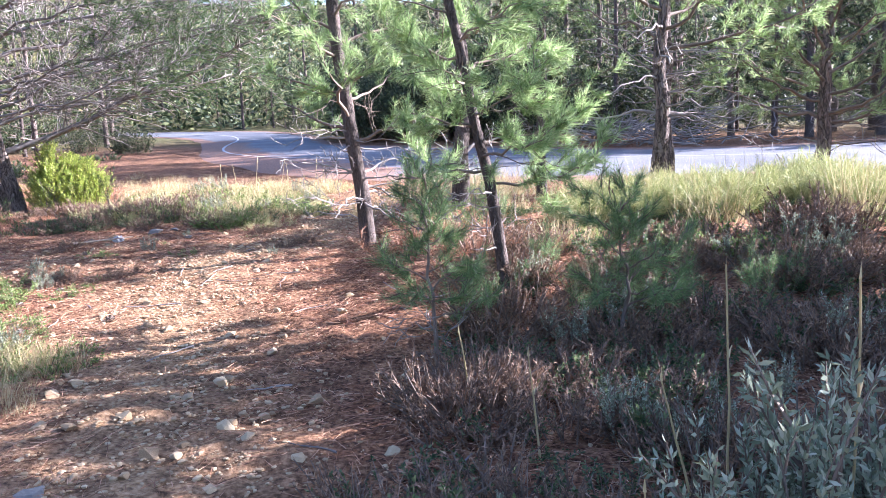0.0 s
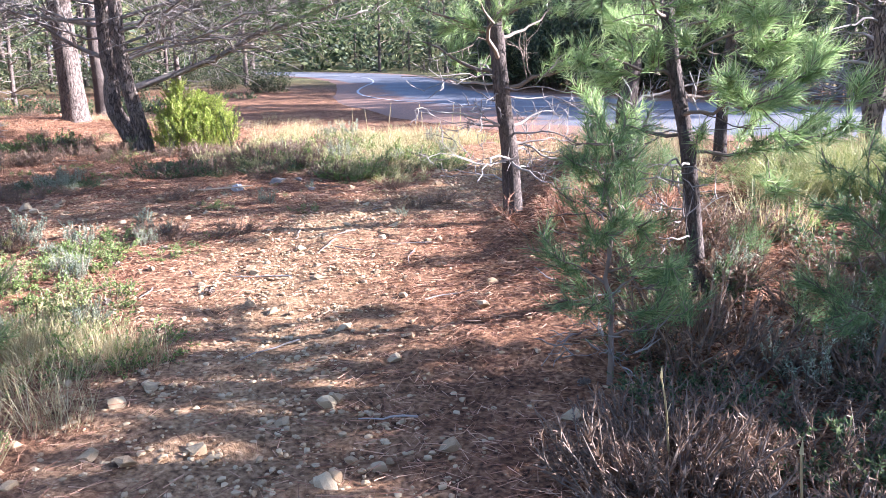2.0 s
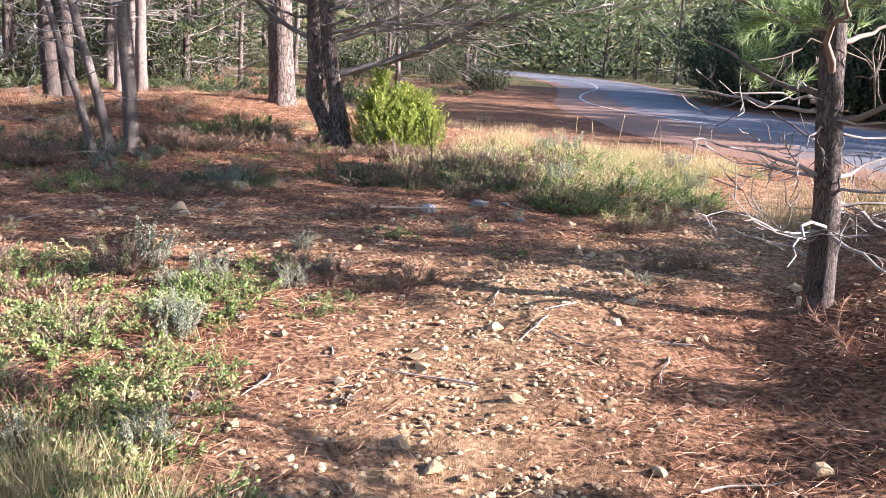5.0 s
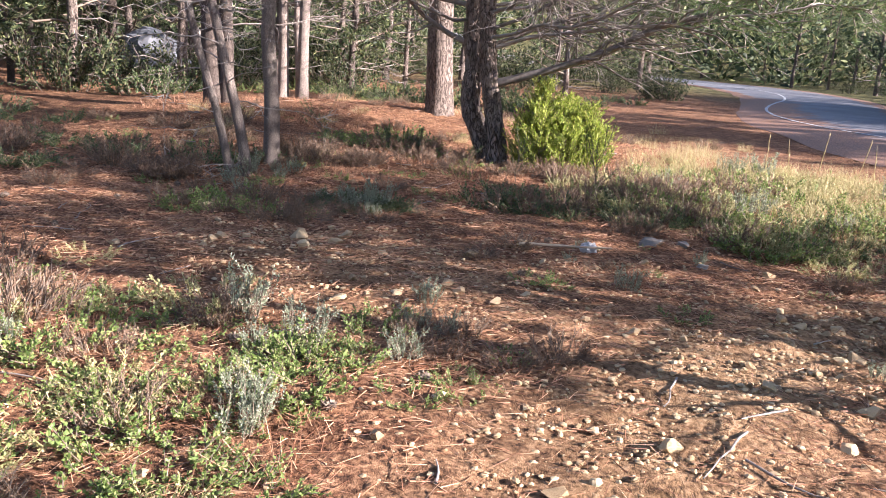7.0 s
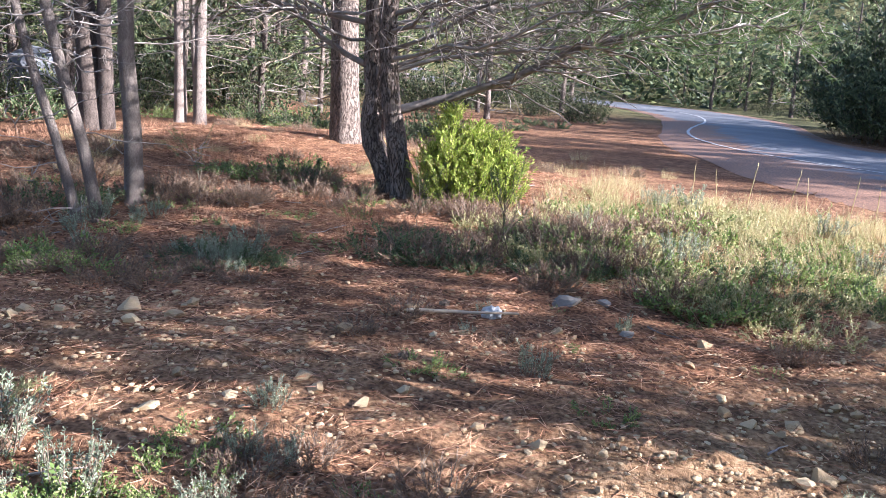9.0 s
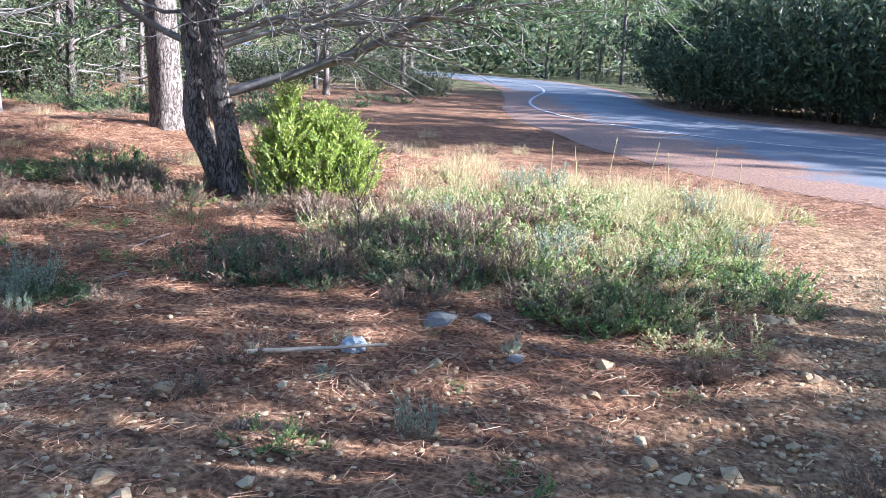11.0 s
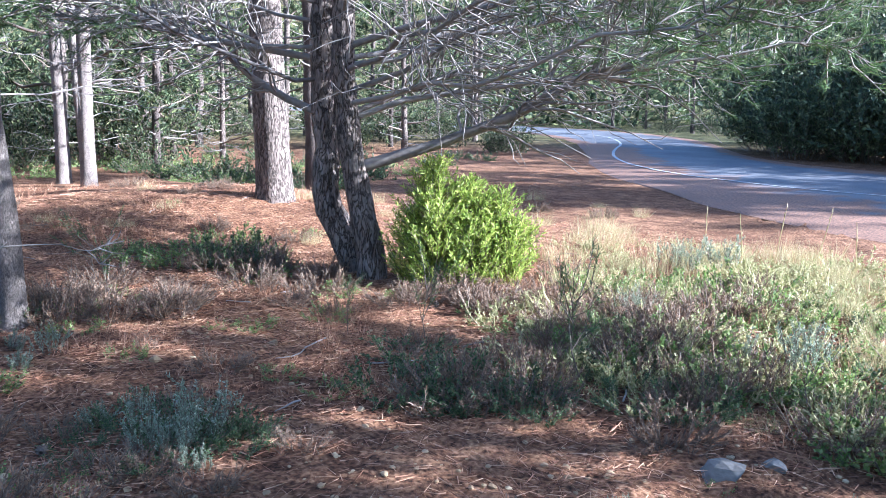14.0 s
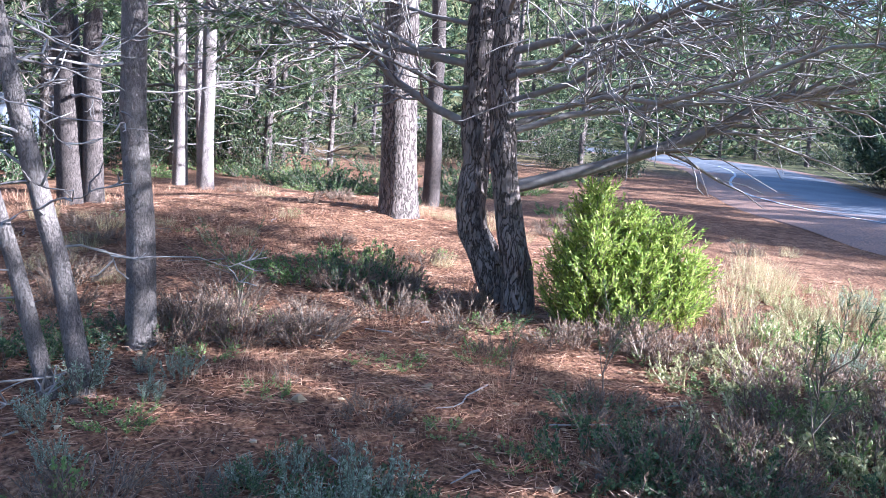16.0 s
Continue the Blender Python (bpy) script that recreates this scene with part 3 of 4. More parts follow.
pine(ground_place(5.9, 12.6), "broad bright green pine by the road", 4.1, 0.11, (0.0, 0.01), M_BARK, M_NEEDLE,
     (20, 0.12, 0.009, 0.8), live_from=0.9, dead_from=0.5, dead=8, green=36, reach=2.1, sides=12, density=0.9)
# pines added out of view on the sunny side, shading the path's start
for x, y, s in ((5.0, 3.2, 0.85), (5.3, 4.9, 0.85), (5.7, 6.65, 0.78), (8.0, 5.6, 1.05), (8.4, 3.2, 1.15), (11.5, 5.6, 1.3)):
    pine(ground_place(x, y), "green pine out of view, added to shade the start of the path", 5.2 * s, 0.11, (0, 0), M_BARK, M_NEEDLE_DARK,
         (12, 0.14, 0.03, 0.85), live_from=0.6, dead=5, green=38, reach=2.2 * s, sides=8, density=0.95)

# three pines added out of view to shade the clearing
for x, y, s in ((8.6, 12.7, 0.8), (10.4, 13.8, 0.95), (13.0, 13.0, 0.95)):
    pine(ground_place(x, y), "tall green pine by the road, added for its shade", 5.2 * s, 0.12, (0, 0), M_BARK, M_NEEDLE,
         (12, 0.14, 0.026, 0.85), live_from=1.4, dead=5, green=38, reach=1.9 * s, sides=8, density=0.85)

# pine added behind the twiggy one, its crown raised to shade the clearing
pine(ground_place(3.5, 12.5), "tall green pine by the road, added for its shade", 5.2, 0.11, (0, 0), M_BARK, M_NEEDLE,
     (12, 0.14, 0.026, 0.85), live_from=2.9, dead_from=1.2, dead=5, green=40, reach=2.3, sides=8, density=0.95, top_reach=0.55)

# pine added out of view, its crown set high to shade the far left
pine(ground_place(9.6, 14.6), "tall bare-stemmed pine out of view, its high crown added for shade", 9.6, 0.15, (0, 0), M_BARK, M_NEEDLE,
     (12, 0.14, 0.026, 0.85), live_from=5.9, dead_from=2.5, dead=5, green=26, reach=2.7, sides=10, density=0.8, top_reach=0.5)

# the twin-stemmed pine with long bare limbs over the clearing
fork = thing("pine_tree", ground_place(-6.64, 13.65), "twin-stemmed pine with long bare grey limbs reaching over the clearing", "tree")
fork_a, fork_b = Buf(), Buf()
la = trunk_line(8.0, (-0.03, 0.0), 0.02, 30)
la[:, 0] += -0.1 - 0.34 * np.clip(la[:, 2] / 0.55, 0, 1) ** 0.8
la[:, 1] += 0.12 - 0.08 * np.clip(la[:, 2] / 0.55, 0, 1)
la[0, 2] = -0.25
lb_ = trunk_line(7.0, (-0.03, 0.01), 0.015, 30)
lb_[:, 0] += 0.03 - 0.2 * np.clip(lb_[:, 2] / 1.6, 0, 1)
lb_[:, 1] -= 0.07 + 0.06 * np.clip(lb_[:, 2] / 1.6, 0, 1)
lb_[0, 2] = -0.25
for buf, line, r in ((fork_a, la, 0.125), (fork_b, lb_, 0.115)):
    fine = np.stack([np.interp(np.linspace(0, 1, 44), np.linspace(0, 1, len(line)), line[:, k]) for k in range(3)], 1)
    buf.tube(fine, flare(8.0, r, 44, 0.45, 0.35), 16, 0.07)
part("trunk", fork_a, M_BARK, fork)
part("trunk", fork_b, M_BARK, fork)
f_twigs, f_crown = Buf(), Buf()
# low limbs: height, azimuth in degrees, rise, length, radius
for h, az, rise, ln, r in ((1.0, 18, 0.42, 4.8, 0.075), (1.45, 20, 0.22, 4.2, 0.04), (1.5, 48, 0.3, 3.6, 0.035), (1.7, 5, 0.28, 4.4, 0.035), (1.85, 222, 0.2, 3.6, 0.03), (1.6, 248, 0.28, 2.8, 0.028), (1.95, 30, 0.24, 4.6, 0.035), (2.05, 170, 0.24, 3.6, 0.03), (1.6, -15, 0.26, 4.0, 0.035), (1.3, 190, 0.42, 3.6, 0.055), (1.75, 205, 0.28, 4.6, 0.045),
                           (1.9, -40, 0.24, 3.6, 0.035), (2.0, 60, 0.25, 3.4, 0.035), (2.1, 0, 0.2, 5.0, 0.045), (2.2, 235, 0.1, 3.4, 0.035), (2.3, 190, 0.15, 4.2, 0.04),
                           (2.4, -65, 0.2, 3.2, 0.03), (2.5, 35, 0.15, 5.0, 0.045), (2.55, 150, 0.2, 3.6, 0.035), (2.65, -25, 0.2, 4.6, 0.04), (2.75, 265, 0.1, 3.0, 0.03),
                           (2.85, 12, 0.12, 5.2, 0.045), (2.95, 215, 0.12, 4.0, 0.035), (3.1, -50, 0.15, 4.0, 0.035), (3.2, 100, 0.2, 3.6, 0.035), (3.3, 320, 0.1, 4.6, 0.04)):
    p, _ = point_on(lb_ if math.cos(radians(az)) > -0.2 else la, h / 7.5)
    one = Buf()
    grow_limb(one, f_twigs, f_crown, p, (math.cos(radians(az)), math.sin(radians(az)), rise), ln, r * 0.7, 0.5, (18, 0.10, 0.006, 0.8), 0.02, 0.04, 2.4, 0.16, 7, 1.1)
    part("limb", one, M_TWIG, fork, "long bare grey limb")
for k in range(26):
    f = k / 25
    p, _ = point_on(la if k % 2 else lb_, 0.46 + 0.52 * f)
    a = k * 2.4
    one = Buf()
    grow_limb(one, f_twigs, f_crown, p, (math.cos(a), math.sin(a), 0.3 + 0.4 * f), 3.4 * (1 - 0.6 * f), 0.03, 0.75, (18, 0.11, 0.011, 0.8), 0.0, 0.1, 1.1, 0.2, 6, 1.3)
    part("limb", one, M_TWIG, fork, "long bare grey limb")
part("twig_tangle", f_twigs, M_TWIG, fork, "fine bare grey twigs", kind="stuff")
part("crown", f_crown, M_NEEDLE_DARK, fork, "sparse green needles in tufts", kind="stuff")

# the stout pine behind it and the other trunks of the stand
common = dict(needle_mat=M_NEEDLE_DARK, needles=(16, 0.13, 0.014, 0.9), density=0.6, sides=18)
pine(ground_place(-9.3, 16.2), "stout old pine with deeply furrowed plated bark", 11, 0.225, (-0.05, 0.0), M_BARK, live_from=5.0, dead_from=2.4, dead=10, green=18, reach=3.2, **common)
pine(ground_place(-10.4, 19.0), "slim dark pine trunk behind the stout one", 9, 0.13, (0.0, 0.0), M_BARK_DARK, live_from=4.0, dead_from=2.0, dead=8, green=14, reach=2.4, **common)
pine(ground_place(-13.3, 17.1), "slim pine with sunlit pale bark", 9, 0.115, (0.0, 0.0), M_BARK_PALE, live_from=4.0, dead_from=1.6, dead=9, green=14, reach=2.2, group="slim pale pines", **common)
pine(ground_place(-14.0, 17.75), "slim pine with sunlit pale bark", 9, 0.08, (-0.04, 0.0), M_BARK_PALE, live_from=4.0, dead_from=1.6, dead=6, green=10, reach=2.0, group="slim pale pines", **common)
pine(ground_place(-14.35, 17.6), "slim pine with sunlit pale bark", 9, 0.11, (-0.03, 0.0), M_BARK_PALE, live_from=4.0, dead_from=1.6, dead=9, green=14, reach=2.2, group="slim pale pines", **common)
pine(ground_place(-12.3, 14.0), "dark pine forking into two stems low down", 9, 0.19, (-0.06, 0.0), M_BARK_DARK, live_from=3.6, dead_from=1.0, dead=10, green=16, reach=2.6,
     stems=[(9, 0.165, (-0.07, -0.03), (0, 0)), (9, 0.11, (0.02, 0.0), (0.17, 0.1))], **common)
pine(ground_place(-7.87, 10.95), "slender pine with grey-brown bark leaning slightly", 7.5, 0.08, (-0.01, -0.02), M_BARK_MID, curve=0.012, live_from=3.4, dead_from=1.5, dead=6, green=16, reach=1.8,
     needle_mat=M_NEEDLE_DARK, needles=(20, 0.12, 0.008, 0.85), density=0.7)
pine(ground_place(-7.42, 10.25), "twin slender pine stems leaning sharply, with bare low twigs", 6.5, 0.06, (-0.3, -0.15), M_BARK_MID, live_from=2.6, dead_from=0.25, dead=16, green=12, reach=1.5,
     needle_mat=M_NEEDLE_DARK, needles=(20, 0.12, 0.008, 0.85), density=0.7, stems=[(6.5, 0.05, (-0.21, -0.125), (0, 0)), (6.5, 0.04, (-0.27, -0.16), (-0.13, -0.09))], dead_reach=1.4, twig_r=1.3)


# ---- low plants ----
def shrub(name, label, category, stems, spread, height, stem_mat, leaf_mat, leaf_len, leaf_w, per_stem, upright=0.8, group="", blade=False, from_f=0.2, branchy=2, cheap=False):
    ob = thing(name, (0, 0, -50), label, category, group)
    sb, lf = Buf(), Buf()
    P, D = [], []
    for s in range(stems):
        a, r = rng.uniform(0, 2 * math.pi), spread * math.sqrt(rng.uniform(0, 1)) * 0.35
        out = np.array([math.cos(a), math.sin(a), 0])
        ln = height * rng.uniform(0.65, 1.1)
        q = bent(out * r - np.array([0, 0, 0.04]), out * rng.uniform(0.2, 1.0) * spread / height * (1 - upright * 0.4) + np.array([0, 0, upright]), ln, 0.0, 0.22, 6, 0.1)
        sb.tube(q[::5] if cheap else q[[0, 2, 5]], np.linspace(0.006, 0.0018, 2 if cheap else 3), 3)
        lines = [q]
        for k in range(branchy):
            p, d = point_on(q, rng.uniform(0.2, 0.8))
            q2 = bent(p, d + unit(rng.normal(size=3)) * 0.7, ln * rng.uniform(0.3, 0.55), 0, 0.25, 5, 0.2)
            sb.tube(q2[::4] if cheap else q2[[0, 2, 4]], np.linspace(0.004, 0.0015, 2 if cheap else 3), 3)
            lines.append(q2)
        for ql in lines:
            m = max(2, int(per_stem * (1 if ql is q else 0.6)))
            for f in rng.uniform(from_f, 1, m):
                p, d = point_on(ql, f)
                P.append(p)
                D.append(d * rng.uniform(0.3, 1.2) + unit(rng.normal(size=3)) * 0.8)
    P, D = np.array(P), np.array(D)
    size = leaf_len * rng.uniform(0.6, 1.2, len(P))
    if blade:
        blades(lf, P, D, size, leaf_w)
    else:
        leaves(lf, P, D, size, leaf_w)
    part("stem_tangle", sb, stem_mat, ob, kind="stuff")
    part("foliage", lf, leaf_mat, ob, kind="stuff")
    return ob


def grass(name, label, count, spread, height, mat, group="", width=0.004, category="grass"):
    ob = thing(name, (0, 0, -50), label, category, group)
    b = Buf()
    a, r = rng.uniform(0, 2 * math.pi, count), spread * np.sqrt(rng.uniform(0, 1, count)) * 0.6
    p = np.stack([np.cos(a) * r, np.sin(a) * r, np.full(count, -0.02)], 1)
    lean = rng.normal(0, 0.32, (count, 3)) + np.stack([np.cos(a), np.sin(a), np.zeros(count)], 1) * 0.25
    lean[:, 2] = 1
    mid_len = height * rng.uniform(0.35, 0.6, count)
    blades(b, p, lean, height * rng.uniform(0.45, 1.1, count), width, 0.1)
    part("blade_tuft", b, mat, ob, kind="stuff")
    return ob


def variants(make, n):
    return [make() for _ in range(n)]


HEATH = variants(lambda: shrub("heath_bush", "low dark green heath bush on the forest floor", "bush", 30, 0.62, 0.3, M_TWIG_BROWN, M_HEATH, 0.03, 0.013, 34, 0.6, "heath bushes"), 3)
GREEN = variants(lambda: shrub("rockrose_bush", "low bush with small fresh green leaves", "bush", 30, 0.55, 0.2, M_TWIG_BROWN, M_GREENLEAF, 0.024, 0.013, 26, 0.6, "small leafy bushes"), 3)
SAGE = variants(lambda: shrub("lavender_bush", "upright grey-green felted lavender bush", "bush", 16, 0.32, 0.3, M_TWIG_BROWN, M_SAGE, 0.026, 0.008, 46, 1.1, "grey lavender bushes", from_f=0.35), 3)
BROOM = variants(lambda: shrub("broom_bush", "tall feathery yellow-green broom bush", "bush", 80, 0.8, 0.46, M_BROOM, M_BROOM, 0.12, 0.006, 22, 0.9, "feathery broom bushes", blade=True, branchy=3), 2)
BROWN = variants(lambda: shrub("dry_heather_bush", "dry brown twiggy heather bush", "bush", 40, 0.5, 0.24, M_TWIG_BROWN, M_BROWNHEATH, 0.03, 0.007, 26, 0.7, "dry heather bushes", blade=True, branchy=3), 3)
STRAW = variants(lambda: grass("dry_grass_tuft", "tuft of pale dry grass", 170, 0.3, 0.34, M_STRAW, "dry grass tufts"), 3)
FRESH = variants(lambda: grass("green_grass_tuft", "tuft of yellow-green grass", 170, 0.34, 0.22, M_MEADOW, "green grass tufts"), 2)
THATCH = variants(lambda: grass("withered_grass_tuft", "low tuft of withered rust-brown grass", 120, 0.36, 0.17, M_LITTER, "withered grass tufts"), 3)
MEADOW = variants(lambda: shrub("meadow_herb", "low sunlit clump of yellow-green herbs", "herb", 30, 0.5, 0.19, M_STRAW, M_MEADOW, 0.024, 0.010, 24, 0.7, "meadow herbs"), 3)
SEEDLING = variants(lambda: shrub("pine_seedling", "small pine seedling with long green needles", "young tree", 5, 0.3, 0.6, M_TWIG_BROWN, M_NEEDLE_MID, 0.10, 0.0035, 90, 1.2, "pine seedlings", blade=True, from_f=0.3, branchy=4), 3)
SPARSE = variants(lambda: shrub("pine_seedling", "spindly pine seedling with few needles", "young tree", 1, 0.2, 0.75, M_TWIG_BROWN, M_NEEDLE_DARK, 0.06, 0.004, 60, 1.3, "spindly pine seedlings", blade=True, from_f=0.45, branchy=9), 2)
RUST = variants(lambda: shrub("dead_pine_shoot", "rust-coloured dead pine shoot with limp needles", "dead branch", 7, 0.4, 0.32, M_TWIG_BROWN, M_LITTER, 0.11, 0.004, 50, 0.6, "rusty dead pine shoots", blade=True, from_f=0.4), 2)
ALL_KINDS = dict(thatch=THATCH, rust=RUST, sparse=SPARSE, heath=HEATH, green=GREEN, sage=SAGE, broom=BROOM, brown=BROWN, straw=STRAW, fresh=FRESH, meadow=MEADOW, seedling=SEEDLING)


settled = set()


def settle(src, m):
    """Sets the first of a kind down at m, and copies of it after that."""
    if src.name in settled:
        return copy_thing(src, m)
    settled.add(src.name)
    src.matrix_basis = m
    return src


def plant(kind, x, y, size=1.0, high=None):
    protos = ALL_KINDS[kind]
    return settle(protos[int(rng.integers(len(protos)))], at_pose(x, y, z_at(x, y) - 0.01, rng.uniform(0, 360), size, rng.uniform(-6, 6), high))


def scatter(kind, n, x0, x1, y0, y1, lo, hi, keep=None, high=1.0):
    done = 0
    for _ in range(n * 20):
        x, y = rng.uniform(x0, x1), rng.uniform(y0, y1)
        if keep is not None and not keep(x, y):
            continue
        s = rng.uniform(lo, hi)
        plant(kind, x, y, s, s * high * rng.uniform(0.85, 1.15))
        done += 1
        if done == n:
            return


def off_path(x, y):
    return path_distance(np.array(x), np.array(y)) > 0.85


def in_island(x, y):
    return ((x + 3.2) / 1.9) ** 2 + ((y - 13.4) / 3.3) ** 2 < 1 and y > 11.05 - 0.25 * (x + 3.2) and x + (y - 11) * 0.12 < -1.5


# shaded heath to the sunny side of the path
def right_bank(x, y):
    return x > -0.55 + 0.16 * max(0, y - 2) - 0.25 * max(0, y - 6.2) and off_path(x, y) and math.hypot(x - 0.45, y - 5.75) > 0.12


scatter("heath", 66, -0.4, 4.0, 1.9, 7.5, 0.7, 1.25, right_bank)
scatter("brown", 95, -0.5, 4.0, 2.0, 7.5, 0.8, 1.3, right_bank)
scatter("sage", 12, 0.2, 3.5, 3.0, 7.0, 0.7, 1.1, right_bank)
scatter("seedling", 5, 0.0, 2.5, 4.8, 8.0, 0.6, 0.9, right_bank)
for x, y, s in ((0.95, 2.5, 1.7), (1.15, 2.7, 1.9), (0.8, 2.6, 1.4), (1.35, 2.55, 1.9), (1.05, 2.4, 1.5), (1.2, 2.45, 1.7)):
    plant("sage", x, y, s, s * 1.15)
for kind, x, y, s in (("brown", 0.0, 2.95, 0.9), ("green", -0.12, 2.9, 0.9), ("green", 0.28, 2.9, 0.8), ("brown", 0.3, 2.8, 0.8), ("sage", 0.05, 2.75, 0.7)):
    plant(kind, x, y, s)
for x, y, s in ((0.05, 7.0, 1.0), (0.25, 7.35, 1.1), (-0.15, 7.25, 0.9), (0.3, 6.8, 0.8), (-0.45, 7.35, 0.8)):
    plant("rust", x, y, s)
# verge by the road
scatter("broom", 16, 1.5, 5.2, 8.2, 10.2, 0.75, 1.05)
scatter("straw", 16, 0.4, 5.0, 7.2, 10.5, 1.0, 1.6)
scatter("green", 22, 0.0, 5.0, 6.8, 10.0, 0.9, 1.4)
scatter("heath", 18, 0.3, 5.0, 6.8, 9.5, 0.7, 1.1)
scatter("straw", 30, -1.0, 14, 11, 15, 1.0, 1.6)
scatter("seedling", 5, -0.3, 0.9, 6.4, 8.6, 0.6, 1.0)
# the grassy island before the road
scatter("meadow", 95, -5.2, -1.3, 10.2, 15.6, 0.7, 1.2, in_island)
scatter("green", 34, -4.6, -1.3, 10.6, 14.6, 0.8, 1.35, in_island)
scatter("thatch", 40, -5.2, -1.5, 11.0, 16.0, 0.9, 1.4, in_island)
scatter("heath", 14, -4.4, -1.5, 10.6, 14.0, 0.55, 0.85, in_island)
scatter("fresh", 40, -5.2, -1.3, 10.2, 14.6, 0.6, 0.9, in_island)
scatter("straw", 40, -5.4, -1.3, 12.2, 16.8, 0.4, 0.7, in_island)
scatter("green", 26, -5.2, -1.3, 10.2, 14.5, 0.6, 0.95, in_island)
scatter("brown", 16, -5.4, -3.0, 11.0, 14.5, 0.6, 0.9, in_island)
scatter("sage", 11, -5.2, -1.5, 11.6, 16.5, 0.6, 1.0, in_island)
scatter("straw", 22, -5.5, -1.4, 14.5, 17.2, 0.6, 0.9)
scatter("meadow", 26, -5.4, -1.4, 14.2, 17.0, 0.7, 1.1)
# green and grey low bushes beside the path, on the far side from the sun
def left_bank(x, y):
    return x < -2.75 - 0.62 * (y - 5.6) and x > -7.5 and y < 7.6 or (x < -2.55 and y <= 5.6)


scatter("green", 52, -6.0, -2.5, 3.6, 7.5, 0.6, 1.05, left_bank, 0.85)
scatter("green", 42, -5.2, -2.7, 5.1, 7.4, 0.5, 0.95, left_bank, 0.85)
scatter("meadow", 16, -5.2, -2.7, 5.1, 7.4, 0.5, 0.9, left_bank, 0.8)
scatter("thatch", 26, -5.4, -2.5, 4.0, 7.6, 0.6, 1.0, left_bank)
scatter("sage", 9, -5.2, -2.7, 5.1, 7.4, 0.4, 0.7, left_bank)
scatter("sage", 14, -6.0, -2.5, 3.6, 7.5, 0.5, 0.8, left_bank)
scatter("meadow", 22, -6.2, -2.5, 3.6, 7.5, 0.6, 1.0, left_bank, 0.85)
scatter("straw", 30, -6.5, -2.3, 2.8, 5.6, 0.5, 0.85, left_bank)
scatter("straw", 16, -3.2, -2.35, 3.6, 5.4, 0.45, 0.7)
scatter("thatch", 12, -3.1, -2.2, 3.6, 5.4, 0.6, 0.9)
scatter("green", 7, -3.1, -2.4, 3.7, 5.3, 0.5, 0.8)
scatter("brown", 10, -6.5, -2.5, 4.6, 7.5, 0.5, 0.8, left_bank)
scatter("brown", 6, -4.2, -2.8, 7.2, 8.1, 0.35, 0.55)
scatter("green", 8, -4.3, -2.8, 7.1, 7.9, 0.4, 0.6)
scatter("sage", 5, -4.2, -2.9, 7.2, 8.3, 0.35, 0.6)
# dark heath patch under the twin-stemmed pine and along the bank
scatter("heath", 12, -5.6, -3.6, 10.9, 12.2, 0.4, 0.75, lambda x, y: abs(y - 11.4 - 0.1 * (x + 5)) < 0.45)
scatter("brown", 26, -8.0, -4.2, 11.4, 13.6, 0.5, 0.85)
scatter("green", 12, -8.0, -4.4, 11.2, 13.6, 0.4, 0.7)
scatter("heath", 3, -9.3, -8.2, 12.8, 14.4, 0.5, 0.8)
scatter("green", 5, -9.2, -8.0, 13.0, 14.4, 0.7, 1.0)
scatter("brown", 24, -12.5, -6.8, 8.6, 12.4, 0.7, 1.1)
scatter("sage", 6, -7.8, -6.8, 9.6, 10.8, 0.5, 0.8)
scatter("heath", 4, -6.3, -5.6, 9.7, 10.3, 0.5, 0.7)
scatter("sage", 3, -6.0, -5.7, 9.8, 10.1, 0.6, 0.8)
scatter("heath", 36, -18, -8.0, 6.5, 11.5, 0.8, 1.3)
scatter("green", 30, -20, -9.0, 18, 27, 1.0, 1.8)
scatter("heath", 40, -26, -11.0, 19, 32, 1.2, 2.2)
scatter("brown", 9, -4.2, -1.4, 9.2, 10.9, 0.3, 0.5)
scatter("green", 7, -4.4, -1.6, 9.0, 10.8, 0.25, 0.45)
scatter("sage", 5, -4.6, -1.6, 8.6, 10.6, 0.3, 0.5)
scatter("brown", 22, -9.5, -5.0, 9.0, 11.4, 0.35, 0.6)
scatter("green", 10, -9.5, -5.0, 9.2, 11.2, 0.35, 0.6)
scatter("heath", 3, -6.6, -5.4, 9.4, 10.4, 0.4, 0.6)
scatter("sage", 3, -6.3, -5.3, 9.5, 10.2, 0.4, 0.6)
scatter("straw", 16, -12.5, -7.5, 11.5, 16.5, 0.35, 0.6)
scatter("brown", 16, -12.5, -8.0, 12.5, 17.0, 0.4, 0.7)
scatter("green", 12, -12.5, -7.5, 11.0, 16.5, 0.35, 0.6)
scatter("brown", 10, -9.5, -5.5, 16.0, 20.0, 0.5, 0.8)
scatter("straw", 14, -9.0, -5.0, 16.0, 21.0, 0.4, 0.7)
for x, y in ((-16.6, 16.4), (-17.6, 17.6), (-16.0, 15.2)):
    settle(HEATH[0], at_pose(x, y, z_at(x, y), 40 * x, 2.4))
plant("sparse", -4.28, 11.5, 1.05)
plant("sparse", -5.45, 11.95, 0.8)
plant("sparse", -5.9, 11.8, 0.6)
plant("sparse", -7.6, 11.6, 0.9)

scatter("thatch", 90, -9.6, -4.4, 10.6, 14.6, 0.5, 1.0)
scatter("thatch", 50, -13.5, -9.0, 12.0, 17.5, 0.7, 1.2)
scatter("thatch", 24, -5.6, -3.6, 13.2, 16.4, 0.7, 1.1)
